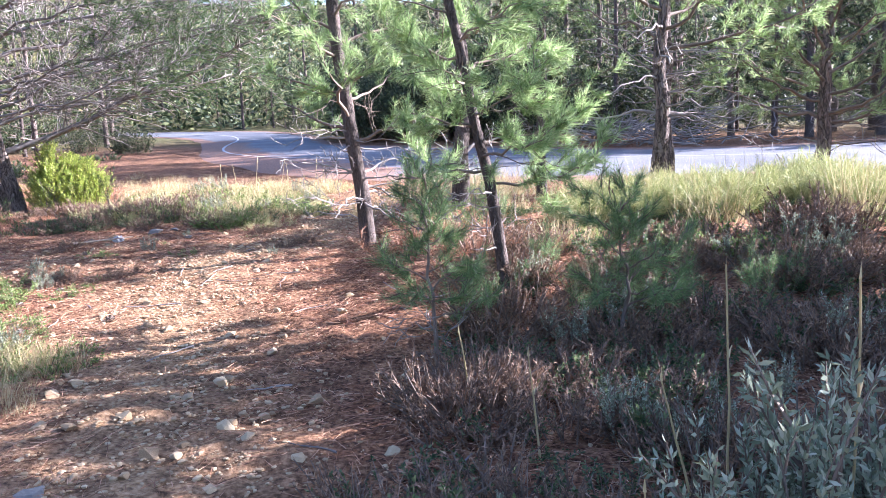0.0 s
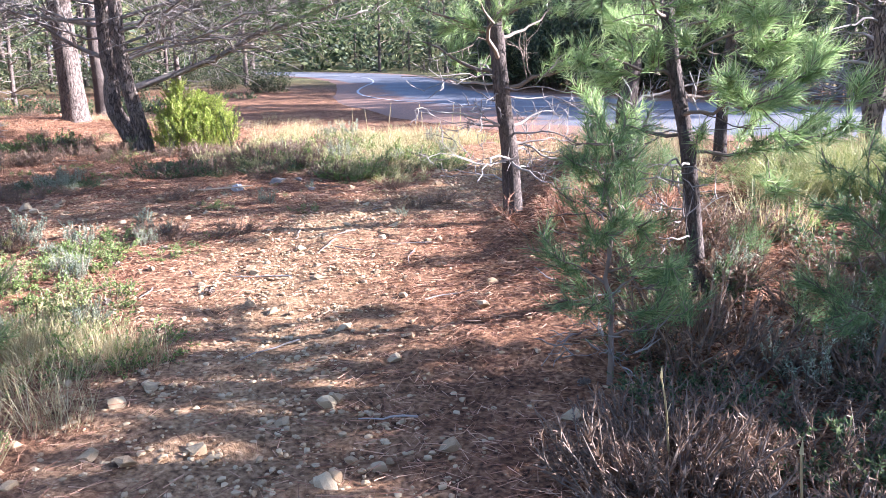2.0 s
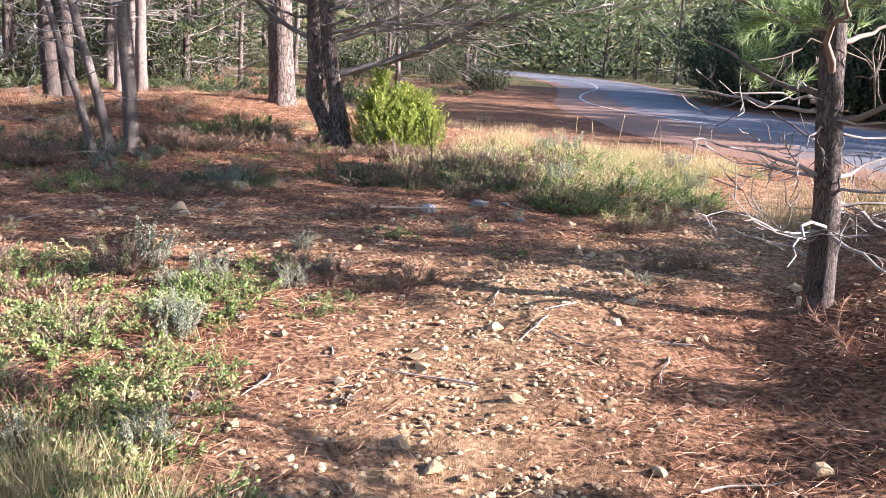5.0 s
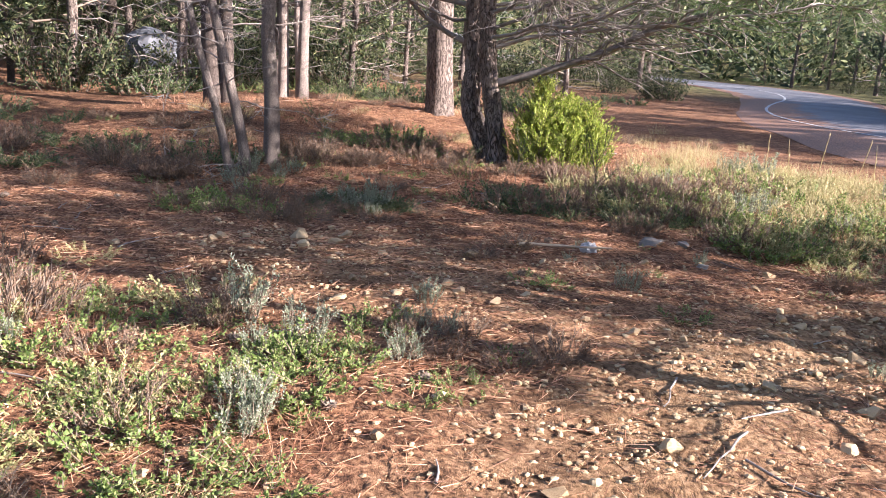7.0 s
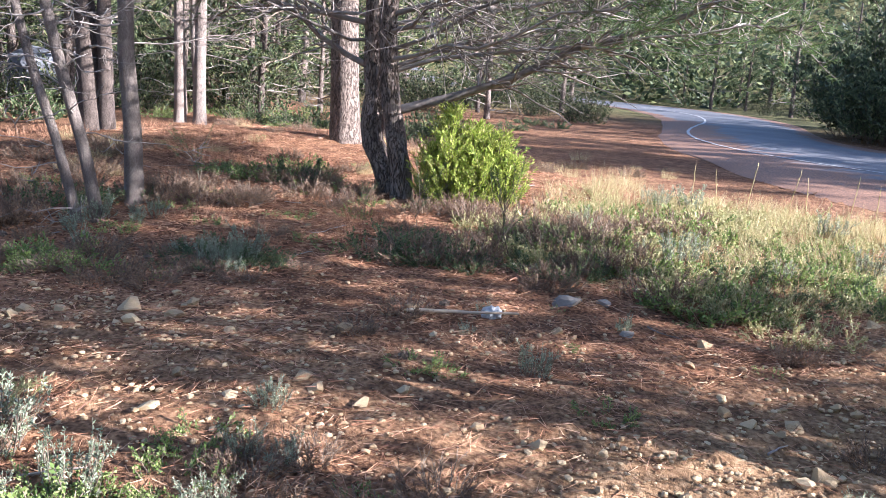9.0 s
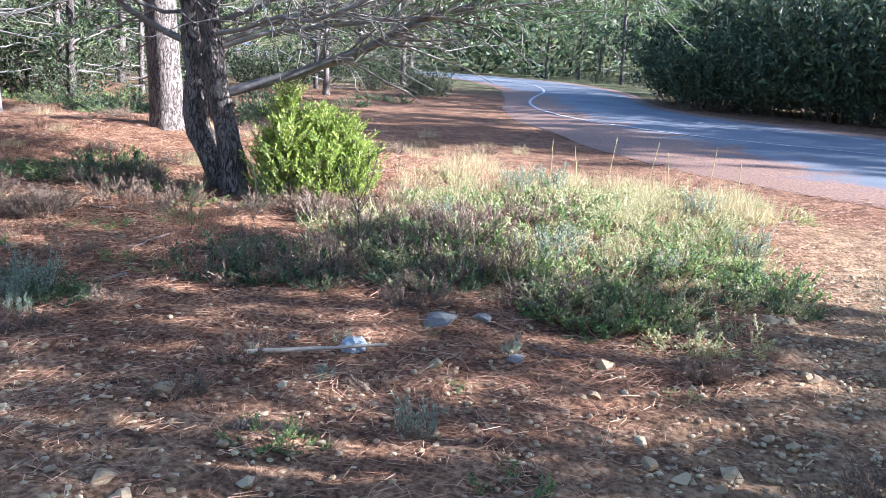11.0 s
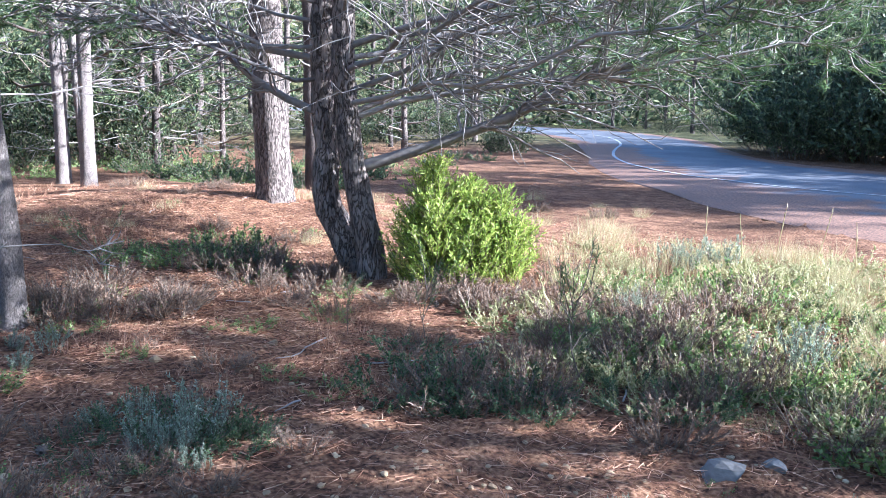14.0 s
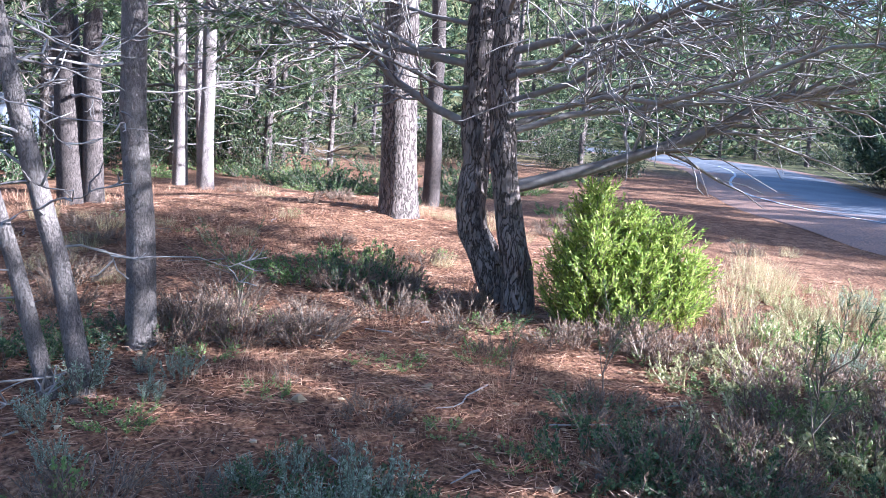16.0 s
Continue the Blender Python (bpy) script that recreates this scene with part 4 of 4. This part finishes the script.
# dense heath mound in the clearing, and the lavender clump beside it
scatter("heath", 12, -5.4, -4.35, 10.75, 11.6, 0.65, 0.95)
scatter("brown", 10, -5.0, -3.7, 10.8, 11.6, 0.6, 0.9)
scatter("heath", 4, -5.8, -5.45, 9.9, 10.2, 0.45, 0.65)
scatter("sage", 3, -5.75, -5.5, 9.85, 10.05, 0.6, 0.9)
scatter("green", 7, -6.9, -5.9, 8.8, 9.5, 0.6, 0.9)
scatter("brown", 6, -7.0, -5.6, 8.7, 9.6, 0.5, 0.8)
# bush at the foot of the mound of litter
scatter("heath", 4, -8.2, -7.6, 13.1, 13.7, 0.8, 1.0, None, 1.4)
scatter("green", 5, -8.4, -7.4, 13.1, 13.9, 0.9, 1.3)
scatter("brown", 4, -8.3, -7.4, 12.8, 13.5, 0.7, 1.0)
# the yellow-green conifer bush
bush = thing("conifer_bush", ground_place(-5.84, 13.62), "rounded bright yellow-green conifer bush", "bush")
cb, cw = Buf(), Buf()
bp, bd = [], []
for lobe_x, lobe_y, lobe_r, lobe_h in ((-0.26, 0.0, 0.3, 1.02), (0.12, 0.06, 0.3, 0.84), (0.46, 0.14, 0.3, 0.78), (-0.12, -0.26, 0.3, 0.75), (0.02, 0.28, 0.32, 0.85), (0.26, -0.16, 0.28, 0.58), (-0.42, -0.2, 0.24, 0.6), (0.58, 0.1, 0.22, 0.55), (-0.38, 0.1, 0.2, 1.0)):
    for s in range(135):
        a, u = rng.uniform(0, 2 * math.pi), rng.uniform(0, 1) ** 0.8
        zz = lobe_h * (0.06 + 0.94 * u)
        rr = 0.84 * lobe_r * math.sqrt(max(0.03, 1 - (2 * u - 0.85) ** 2 / 1.4)) * rng.uniform(0.5, 1.32)
        p = np.array([lobe_x * 0.76 + math.cos(a) * rr, lobe_y * 0.84 + math.sin(a) * rr, zz])
        d = np.array([math.cos(a), math.sin(a), 0.9])
        q = bent(p - unit(d) * 0.22, d, 0.24, 0, 0.2, 4, 0.2)
        cw.tube(q, np.linspace(0.004, 0.002, 4), 3)
        for f in np.linspace(0.1, 1, 12):
            p2, d2 = point_on(q, f)
            bp.append(np.repeat(p2[None], 3, 0))
            bd.append(d2 + unit(rng.normal(size=(3, 3))) * 0.75)
bp, bd = np.concatenate(bp), np.concatenate(bd)
leaves(cb, bp, bd, 0.048 * rng.uniform(0.6, 1.3, len(bp)), 0.012)
part("twig_tangle", cw, M_TWIG_BROWN, bush, kind="stuff")
part("foliage", cb, M_CYPRESS, bush, "bright yellow-green scale leaves in sprays", kind="stuff")


# ---- stones ----
def stone_mesh(seed, flat, cuts=6):
    bm = bmesh.new()
    bmesh.ops.create_icosphere(bm, subdivisions=2, radius=0.5)
    for v in bm.verts:
        d = v.co.normalized()
        k = 1 + 0.35 * noise.noise(d * 1.6 + Vector((seed * 3.1, 0, 0))) + 0.12 * noise.noise(d * 4 + Vector((0, seed * 2.0, 0)))
        v.co = Vector((d.x * 0.62, d.y * 0.5, d.z * flat)) * k
        for axis_n in range(cuts):
            cut = Vector((math.sin(seed + axis_n * 2), math.cos(seed * 1.7 + axis_n), math.sin(seed * 2.3 - axis_n))).normalized()
            over = v.co.dot(cut) - 0.26
            if over > 0:
                v.co -= cut * over * 0.95
    me = bpy.data.meshes.new("stone")
    bm.to_mesh(me)
    bm.free()
    return me


STONES = [stone_mesh(k, f) for k, f in enumerate((0.34, 0.4, 0.3, 0.45, 0.36, 0.28))]
for me in STONES:
    me.materials.append(M_STONE)
GREYS = [stone_mesh(20 + k, 0.2, 4) for k in range(2)]
for me in GREYS:
    me.materials.append(M_GREYSTONE)


def stone(x, y, size, grey=False):
    pool = GREYS if grey else STONES
    ob = new("stone", pool[int(rng.integers(len(pool)))])
    ob.matrix_world = at_pose(x, y, z_at(x, y) + size * 0.06, rng.uniform(0, 360), size)
    return tagged(ob, "flat grey limestone slab half sunk in litter" if grey else "pale angular limestone lying on the ground", "stone", "stones on the forest floor")


for x, y, s in ((-4.23, 9.2, 0.13), (-4.16, 9.8, 0.10), (-3.61, 8.5, 0.085), (-3.11, 8.6, 0.08), (-2.58, 10.41, 0.09), (-5.18, 10.6, 0.06), (-6.22, 11.42, 0.07),
                (-5.1, 8.85, 0.12), (-5.4, 8.8, 0.16), (-5.2, 8.65, 0.12), (-6.6, 9.0, 0.17), (-0.70, 6.5, 0.12), (-0.72, 6.05, 0.10), (-1.09, 5.31, 0.08), (-1.64, 4.27, 0.08),
                (-2.48, 5.04, 0.09), (-2.39, 5.41, 0.07), (-1.1, 4.1, 0.11), (-0.95, 4.3, 0.08), (-1.25, 3.9, 0.07), (-2.1, 4.8, 0.08), (-1.97, 6.98, 0.06), (-2.2, 6.29, 0.07)):
    stone(x, y, s)
for x, y, s in ((-3.5, 10.62, 0.21), (-3.0, 10.3, 0.1), (-3.3, 10.75, 0.12), (-1.7, 3.4, 0.14)):
    stone(x, y, s, True)
made = 0
while made < 290:
    x, y = rng.uniform(-7, 0.2), rng.uniform(1.5, 12)
    d = float(path_distance(np.array(x), np.array(y)))
    if rng.uniform() > max(math.exp(-(d / 1.1) ** 2), 0.75 * math.exp(-((x + 4.6) / 1.7) ** 2 - ((y - 8.6) / 0.9) ** 2), 0.55 * math.exp(-((x + 3.3) / 1.7) ** 2 - ((y - 9.6) / 0.7) ** 2), 0.08):
        continue
    stone(x, y, 0.035 + 0.075 * rng.uniform() ** 2.0)
    made += 1

# gravel: thousands of pebbles as one sheet of small stones
peb = Buf()
base_v = []
for k in range(6):
    bm = bmesh.new()
    bmesh.ops.create_icosphere(bm, subdivisions=1, radius=0.5)
    vv = np.array([v.co[:] for v in bm.verts]) * rng.uniform(0.65, 1.2, (len(bm.verts), 1)) * np.array([1, 0.8, 0.55])
    ff = np.array([[v.index for v in f.verts] for f in bm.faces])
    base_v.append((vv, ff))
    bm.free()
count = 0
while count < 17000:
    x, y = rng.uniform(-8, 0.6), rng.uniform(1.2, 13)
    d = float(path_distance(np.array(x), np.array(y)))
    if rng.uniform() > max(math.exp(-(d / 0.75) ** 2), 0.8 * math.exp(-((x + 4.6) / 1.9) ** 2 - ((y - 8.5) / 0.9) ** 2), 0.5 * math.exp(-((x + 3.2) / 1.8) ** 2 - ((y - 9.5) / 0.8) ** 2), 0.07):
        continue
    vv, ff = base_v[count % 6]
    s = 0.009 + 0.036 * rng.uniform() ** 2.4
    a = rng.uniform(0, 6.28)
    c_, s_ = math.cos(a), math.sin(a)
    w = vv @ np.array([[c_, s_, 0], [-s_, c_, 0], [0, 0, 1]]) * s
    peb.add(w + np.array([x, y, z_at(x, y) + s * 0.06]), f3=ff)
    count += 1
tagged(new("gravel", peb.mesh("gravel", M_STONE, False)), "pale ochre gravel scattered over the path", "gravel", kind="stuff")

# fallen needles lying on everything
lit = Buf()
N = 300000
lx, ly = rng.uniform(-12, 2, N), rng.uniform(1.0, 18, N)
pd = path_distance(lx, ly)
keepers = rng.uniform(size=N) < np.clip(0.22 + pd / 1.2, 0.2, 1) * np.where(np.hypot(lx + 3, ly - 7) < 7, 1.0, 0.6) * np.clip(0.75 + 0.9 * wave(lx * 1.9, ly * 1.9), 0.3, 1)
lx, ly = lx[keepers], ly[keepers]
la_ = 3.0 * wave(lx * 1.3 + 5, ly * 1.3) + rng.normal(0, 0.9, len(lx)) + math.pi * rng.integers(0, 2, len(lx))
lp = np.stack([lx, ly, ground_z(lx, ly) + rng.uniform(0.002, 0.026, len(lx))], 1)
ld = np.stack([np.cos(la_), np.sin(la_), rng.normal(0, 0.13, len(lx))], 1)
blades(lit, lp, ld, rng.uniform(0.07, 0.14, len(lx)), 0.004)
tagged(new("needle_litter", lit.mesh("needle_litter", M_LITTER)), "rust-brown fallen pine needles", "pine needles", kind="stuff")

# ---- far surroundings ----
FAR_PINES = []
for k in range(4):
    t = pine((0, 0, -60), "green pine in the woods beyond the clearing", 7.5 + k * 0.8, 0.12, (rng.normal(0, 0.02), 0), (M_BARK, M_BARK_DARK)[k % 2], M_NEEDLE_FAR,
             (8, 0.2, 0.04, 0.95), live_from=0.7 + 0.4 * k, dead_from=0.5, dead=7, green=28, reach=2.4, sides=8, density=0.55, group="pines of the wood", twig_r=1.5, coarse=True)
    FAR_PINES.append(t)
SCRUB = variants(lambda: shrub("scrub_bush", "dense dark green scrub bush", "bush", 46, 1.6, 1.3, M_TWIG_BROWN, M_SCRUB, 0.11, 0.04, 22, 0.8, "scrub bushes of the wood", cheap=True), 3)
HEDGE = variants(lambda: shrub("dense_bush", "tall dense dark bush beside the road", "bush", 120, 2.2, 2.0, M_TWIG_BROWN, M_DARKBUSH, 0.14, 0.05, 40, 0.9, "dense dark bushes beside the road"), 2)


def on_road(x, y, margin=1.0):
    k = int(np.argmin(np.min(np.hypot(RP[..., 0] - x, RP[..., 1] - y), axis=1)))
    return float(np.min(np.hypot(RP[..., 0] - x, RP[..., 1] - y))) < margin + 0.5 * float(np.linalg.norm(RP[k, 0] - RP[k, -1])) / 8 + 0.4


def far_ok(x, y):
    if on_road(x, y, 1.2):
        return False
    if -12.6 < x < 16 and 2 < y < 15.5:
        return False
    if -17 < x < -1 and 13 < y < 29:
        return False
    return True


n_far = 0
while n_far < 210:
    a, r = (rng.uniform(0, 2 * math.pi), rng.uniform(12, 40)) if n_far < 40 else (rng.uniform(0.7, 3.1), rng.uniform(12, 70))
    x, y = -3 + math.cos(a) * r, 9 + math.sin(a) * r
    ahead = math.sin(a) > -0.1
    sunny = x > 4 and y < 15
    if not far_ok(x, y) or (not ahead and (rng.uniform() < 0.6)) or (sunny and (y > 1.5 or rng.uniform() < 0.7)):
        continue
    settle(FAR_PINES[n_far % 4], at_pose(x, y, z_at(x, y) - 0.1, rng.uniform(0, 360), rng.uniform(0.75, 1.25)))
    n_far += 1
n_far = 0
while n_far < 190:
    a, r = rng.uniform(0.15, math.pi + 0.3), rng.uniform(14, 60)
    x, y = -3 + math.cos(a) * r, 9 + math.sin(a) * r
    if not far_ok(x, y) or y < 12 and x > 3:
        continue
    settle(SCRUB[n_far % 3], at_pose(x, y, z_at(x, y) - 0.1, rng.uniform(0, 360), rng.uniform(0.6, 1.5)))
    n_far += 1
# tall pines outside the bend, mostly out of view, added to shade the asphalt
for x, y, k in ((13.2, 28.6, 1.3), (15.6, 28.4, 1.8), (18.3, 28.8, 2.0), (21.2, 29.4, 2.1), (24.0, 30.0, 2.1), (27.0, 30.4, 2.2), (17.0, 31.5, 1.6), (31.0, 31.0, 2.3), (35.0, 31.6, 2.3)):
    settle(FAR_PINES[int(rng.integers(4))], at_pose(x, y, z_at(x, y) - 0.1, rng.uniform(0, 360), k))
# the wooded slope that closes the view, too far to count
far_b = Buf()
for k in range(520):
    a, r = rng.uniform(0.3, 3.5), rng.uniform(52, 110)
    x, y = -3 + math.cos(a) * r, 9 + math.sin(a) * r
    if on_road(x, y, 2.0):
        continue
    h, w = rng.uniform(3.5, 8), rng.uniform(1.6, 3.2)
    m = 170
    u = rng.uniform(0, 1, m)
    th = rng.uniform(0, 2 * math.pi, m)
    rr = w * np.sqrt(np.clip(np.sin(u * math.pi) * 0.9 + 0.1, 0, 1)) * rng.uniform(0.5, 1.05, m)
    p = np.stack([x + np.cos(th) * rr, y + np.sin(th) * rr, z_at(x, y) + h * u], 1)
    leaves(far_b, p, np.stack([np.cos(th), np.sin(th), rng.uniform(-0.2, 1.2, m)], 1), rng.uniform(0.4, 1.0, m), 0.3)
tagged(new("far_woods", far_b.mesh("far_woods", M_NEEDLE_FAR)), "green pine woods covering the slope beyond the road", "woods", kind="stuff")
for x, y, s in ((4.5, 33.2, 0.9), (8.4, 29.2, 0.9), (12.5, 29.8, 1.0), (6.5, 37.5, 1.2), (0.8, 41.0, 1.2), (15.5, 31.5, 1.1), (10.2, 34.0, 1.1), (-3.2, 44.0, 1.1)):
    settle(FAR_PINES[int(rng.integers(4))], at_pose(x, y, z_at(x, y) - 0.1, rng.uniform(0, 360), s))
for x, y, s in ((-2.6, 37.0, 1.2), (-0.5, 36.2, 1.35), (1.8, 35.2, 1.4), (4.2, 33.5, 1.3), (6.4, 31.5, 1.1), (-1.0, 39.5, 1.6), (3.0, 38.0, 1.6), (-3.0, 40.5, 1.3)):
    settle(HEDGE[int(rng.integers(2))], at_pose(x, y, z_at(x, y) - 0.05, rng.uniform(0, 360), s))


# ---- small things ----
# the stick and the crumpled plastic bag beside it
sb_ = Buf()
stick_line = bent((-4.12, 9.68, z_at(-4.12, 9.68) + 0.03), (0.55, 0.36, 0.0), 0.66, 0, 0.03, 8)
sb_.tube(stick_line, np.linspace(0.012, 0.007, 8), 7, 0.1)
tagged(new("stick", sb_.mesh("stick", M_STICK)), "bare pale dead stick lying on the litter", "stick")
bag_bm = bmesh.new()
bmesh.ops.create_icosphere(bag_bm, subdivisions=4, radius=0.5)
for v in bag_bm.verts:
    d = v.co.normalized()
    k = 1 + 0.5 * noise.noise(d * 2.1) + 0.3 * abs(noise.noise(d * 5.3)) + 0.14 * noise.noise(d * 11)
    v.co = Vector((d.x * 0.052, d.y * 0.04, d.z * 0.042)) * k
bag_me = bpy.data.meshes.new("plastic_bag")
bag_bm.to_mesh(bag_me)
bag_bm.free()
bag_me.materials.append(M_BAG)
bag = new("plastic_bag", bag_me)
bag.location = (-3.74, 10.03, z_at(-3.74, 10.03) + 0.035)
bag.rotation_euler = (0.1, 0.1, 0.5)
tagged(bag, "crumpled white plastic bag lying on the litter", "plastic bag")


# tall dry stalks beside the start of the path
def stalk(x, y, h, lean):
    b = Buf()
    q = bent((x, y, z_at(x, y) - 0.02), (lean, 0.02, 1), h, 0, 0.04, 7)
    b.tube(q, np.linspace(0.006, 0.003, 7), 5)
    blades(b, q[-3:], np.array([[0.3, 0, 1], [-0.2, 0.1, 1], [0, 0, 1]]), 0.05, 0.012)
    tagged(new("dry_stalk", b.mesh("dry_stalk", M_STRAW)), "tall thin dry grass stalk", "grass stalk", "tall dry stalks")


for x, y, h, lean in ((1.13, 2.55, 1.0, 0.0), (0.92, 2.95, 0.95, -0.02), (0.8, 2.85, 0.62, -0.25), (0.35, 3.6, 0.5, -0.1), (0.6, 2.4, 0.4, 0.05), (0.5, 2.5, 0.4, 0.0), (0.1, 4.3, 0.4, -0.15),
                      (-2.2, 16.2, 0.6, 0.1), (-2.6, 15.6, 0.55, -0.05), (-3.3, 16.0, 0.6, 0.12), (-3.6, 15.8, 0.5, -0.1), (-1.9, 15.2, 0.55, 0.0), (-2.9, 16.4, 0.6, 0.2), (-4.0, 16.3, 0.5, 0.0)):
    stalk(x, y, h, lean)

# heap of cut dead branches on the far side of the road
heap = thing("brush_pile", (7.2, 27.2, z_at(7.2, 27.2)), "heap of pale cut dead branches beyond the road", "brush pile")
hb = Buf()
for k in range(170):
    p = np.array([rng.normal(0, 1.5), rng.normal(0, 0.6), rng.uniform(0, 0.9) * math.exp(-(k % 7) / 9)])
    hb.tube(bent(p, (rng.normal(), rng.normal() * 0.5, rng.normal(0.15, 0.35)), rng.uniform(0.6, 1.8), 0, 0.15, 5), np.linspace(0.025, 0.008, 5), 4)
part("branch_tangle", hb, M_TWIG, heap, kind="stuff")

# pale boulder behind the leaning stems
bm = bmesh.new()
bmesh.ops.create_icosphere(bm, subdivisions=4, radius=1.0)
for v in bm.verts:
    d = v.co.normalized()
    k = 1 + 0.3 * noise.noise(d * 1.4 + Vector((5, 1, 0))) + 0.1 * noise.noise(d * 4) + 0.04 * noise.noise(d * 11)
    v.co = Vector((d.x * 0.95, d.y * 0.7, d.z * 0.65)) * k
bo_me = bpy.data.meshes.new("boulder")
bm.to_mesh(bo_me)
bm.free()
bo_me.materials.append(M_BOULDER)
boulder = new("boulder", bo_me)
boulder.location = (-19.2, 18.0, z_at(-19.2, 18.0) + 0.6)
tagged(boulder, "pale grey boulder half hidden behind pine stems", "boulder")


# fallen cones and twigs on the litter
def cone_mesh():
    b = Buf()
    turns = 46
    for k in range(turns):
        f = k / turns
        a = k * 2.4
        r = 0.021 * math.sin(math.pi * (0.12 + 0.82 * f)) ** 0.7
        p = np.array([[math.cos(a) * r * 0.5, math.sin(a) * r * 0.5, 0.065 * f]])
        leaves(b, p, np.array([[math.cos(a), math.sin(a), 0.55]]), r * 0.95, 0.014)
    b.tube([(0, 0, 0), (0, 0, 0.03), (0, 0, 0.06)], (0.011, 0.013, 0.004), 6)
    return b.mesh("pine_cone", M_TWIG_BROWN)


CONE = cone_mesh()
for k in range(46):
    x, y = rng.uniform(-8, 0.5), rng.uniform(3, 13)
    if path_distance(np.array(x), np.array(y)) < 0.4:
        continue
    c = new("pine_cone", CONE)
    c.matrix_world = Matrix.Translation((x, y, z_at(x, y) + 0.022)) @ Euler((radians(90), 0, rng.uniform(0, 6.28))).to_matrix().to_4x4()
    tagged(c, "brown fallen pine cone lying on the litter", "pine cone", "fallen cones")
for k in range(110):
    x, y = rng.uniform(-12, 1.0), rng.uniform(3, 16)
    b = Buf()
    a = rng.uniform(0, 6.28)
    q = bent((x, y, z_at(x, y) + 0.012), (math.cos(a), math.sin(a), 0.04), rng.uniform(0.15, 0.5), 0, 0.2, 6)
    q[:, 2] = ground_z(q[:, 0], q[:, 1]) + 0.014
    b.tube(q, np.linspace(0.006, 0.0025, 6), 5)
    tagged(new("fallen_twig", b.mesh("fallen_twig", M_TWIG)), "thin grey twig fallen on the litter", "twig", "fallen twigs")
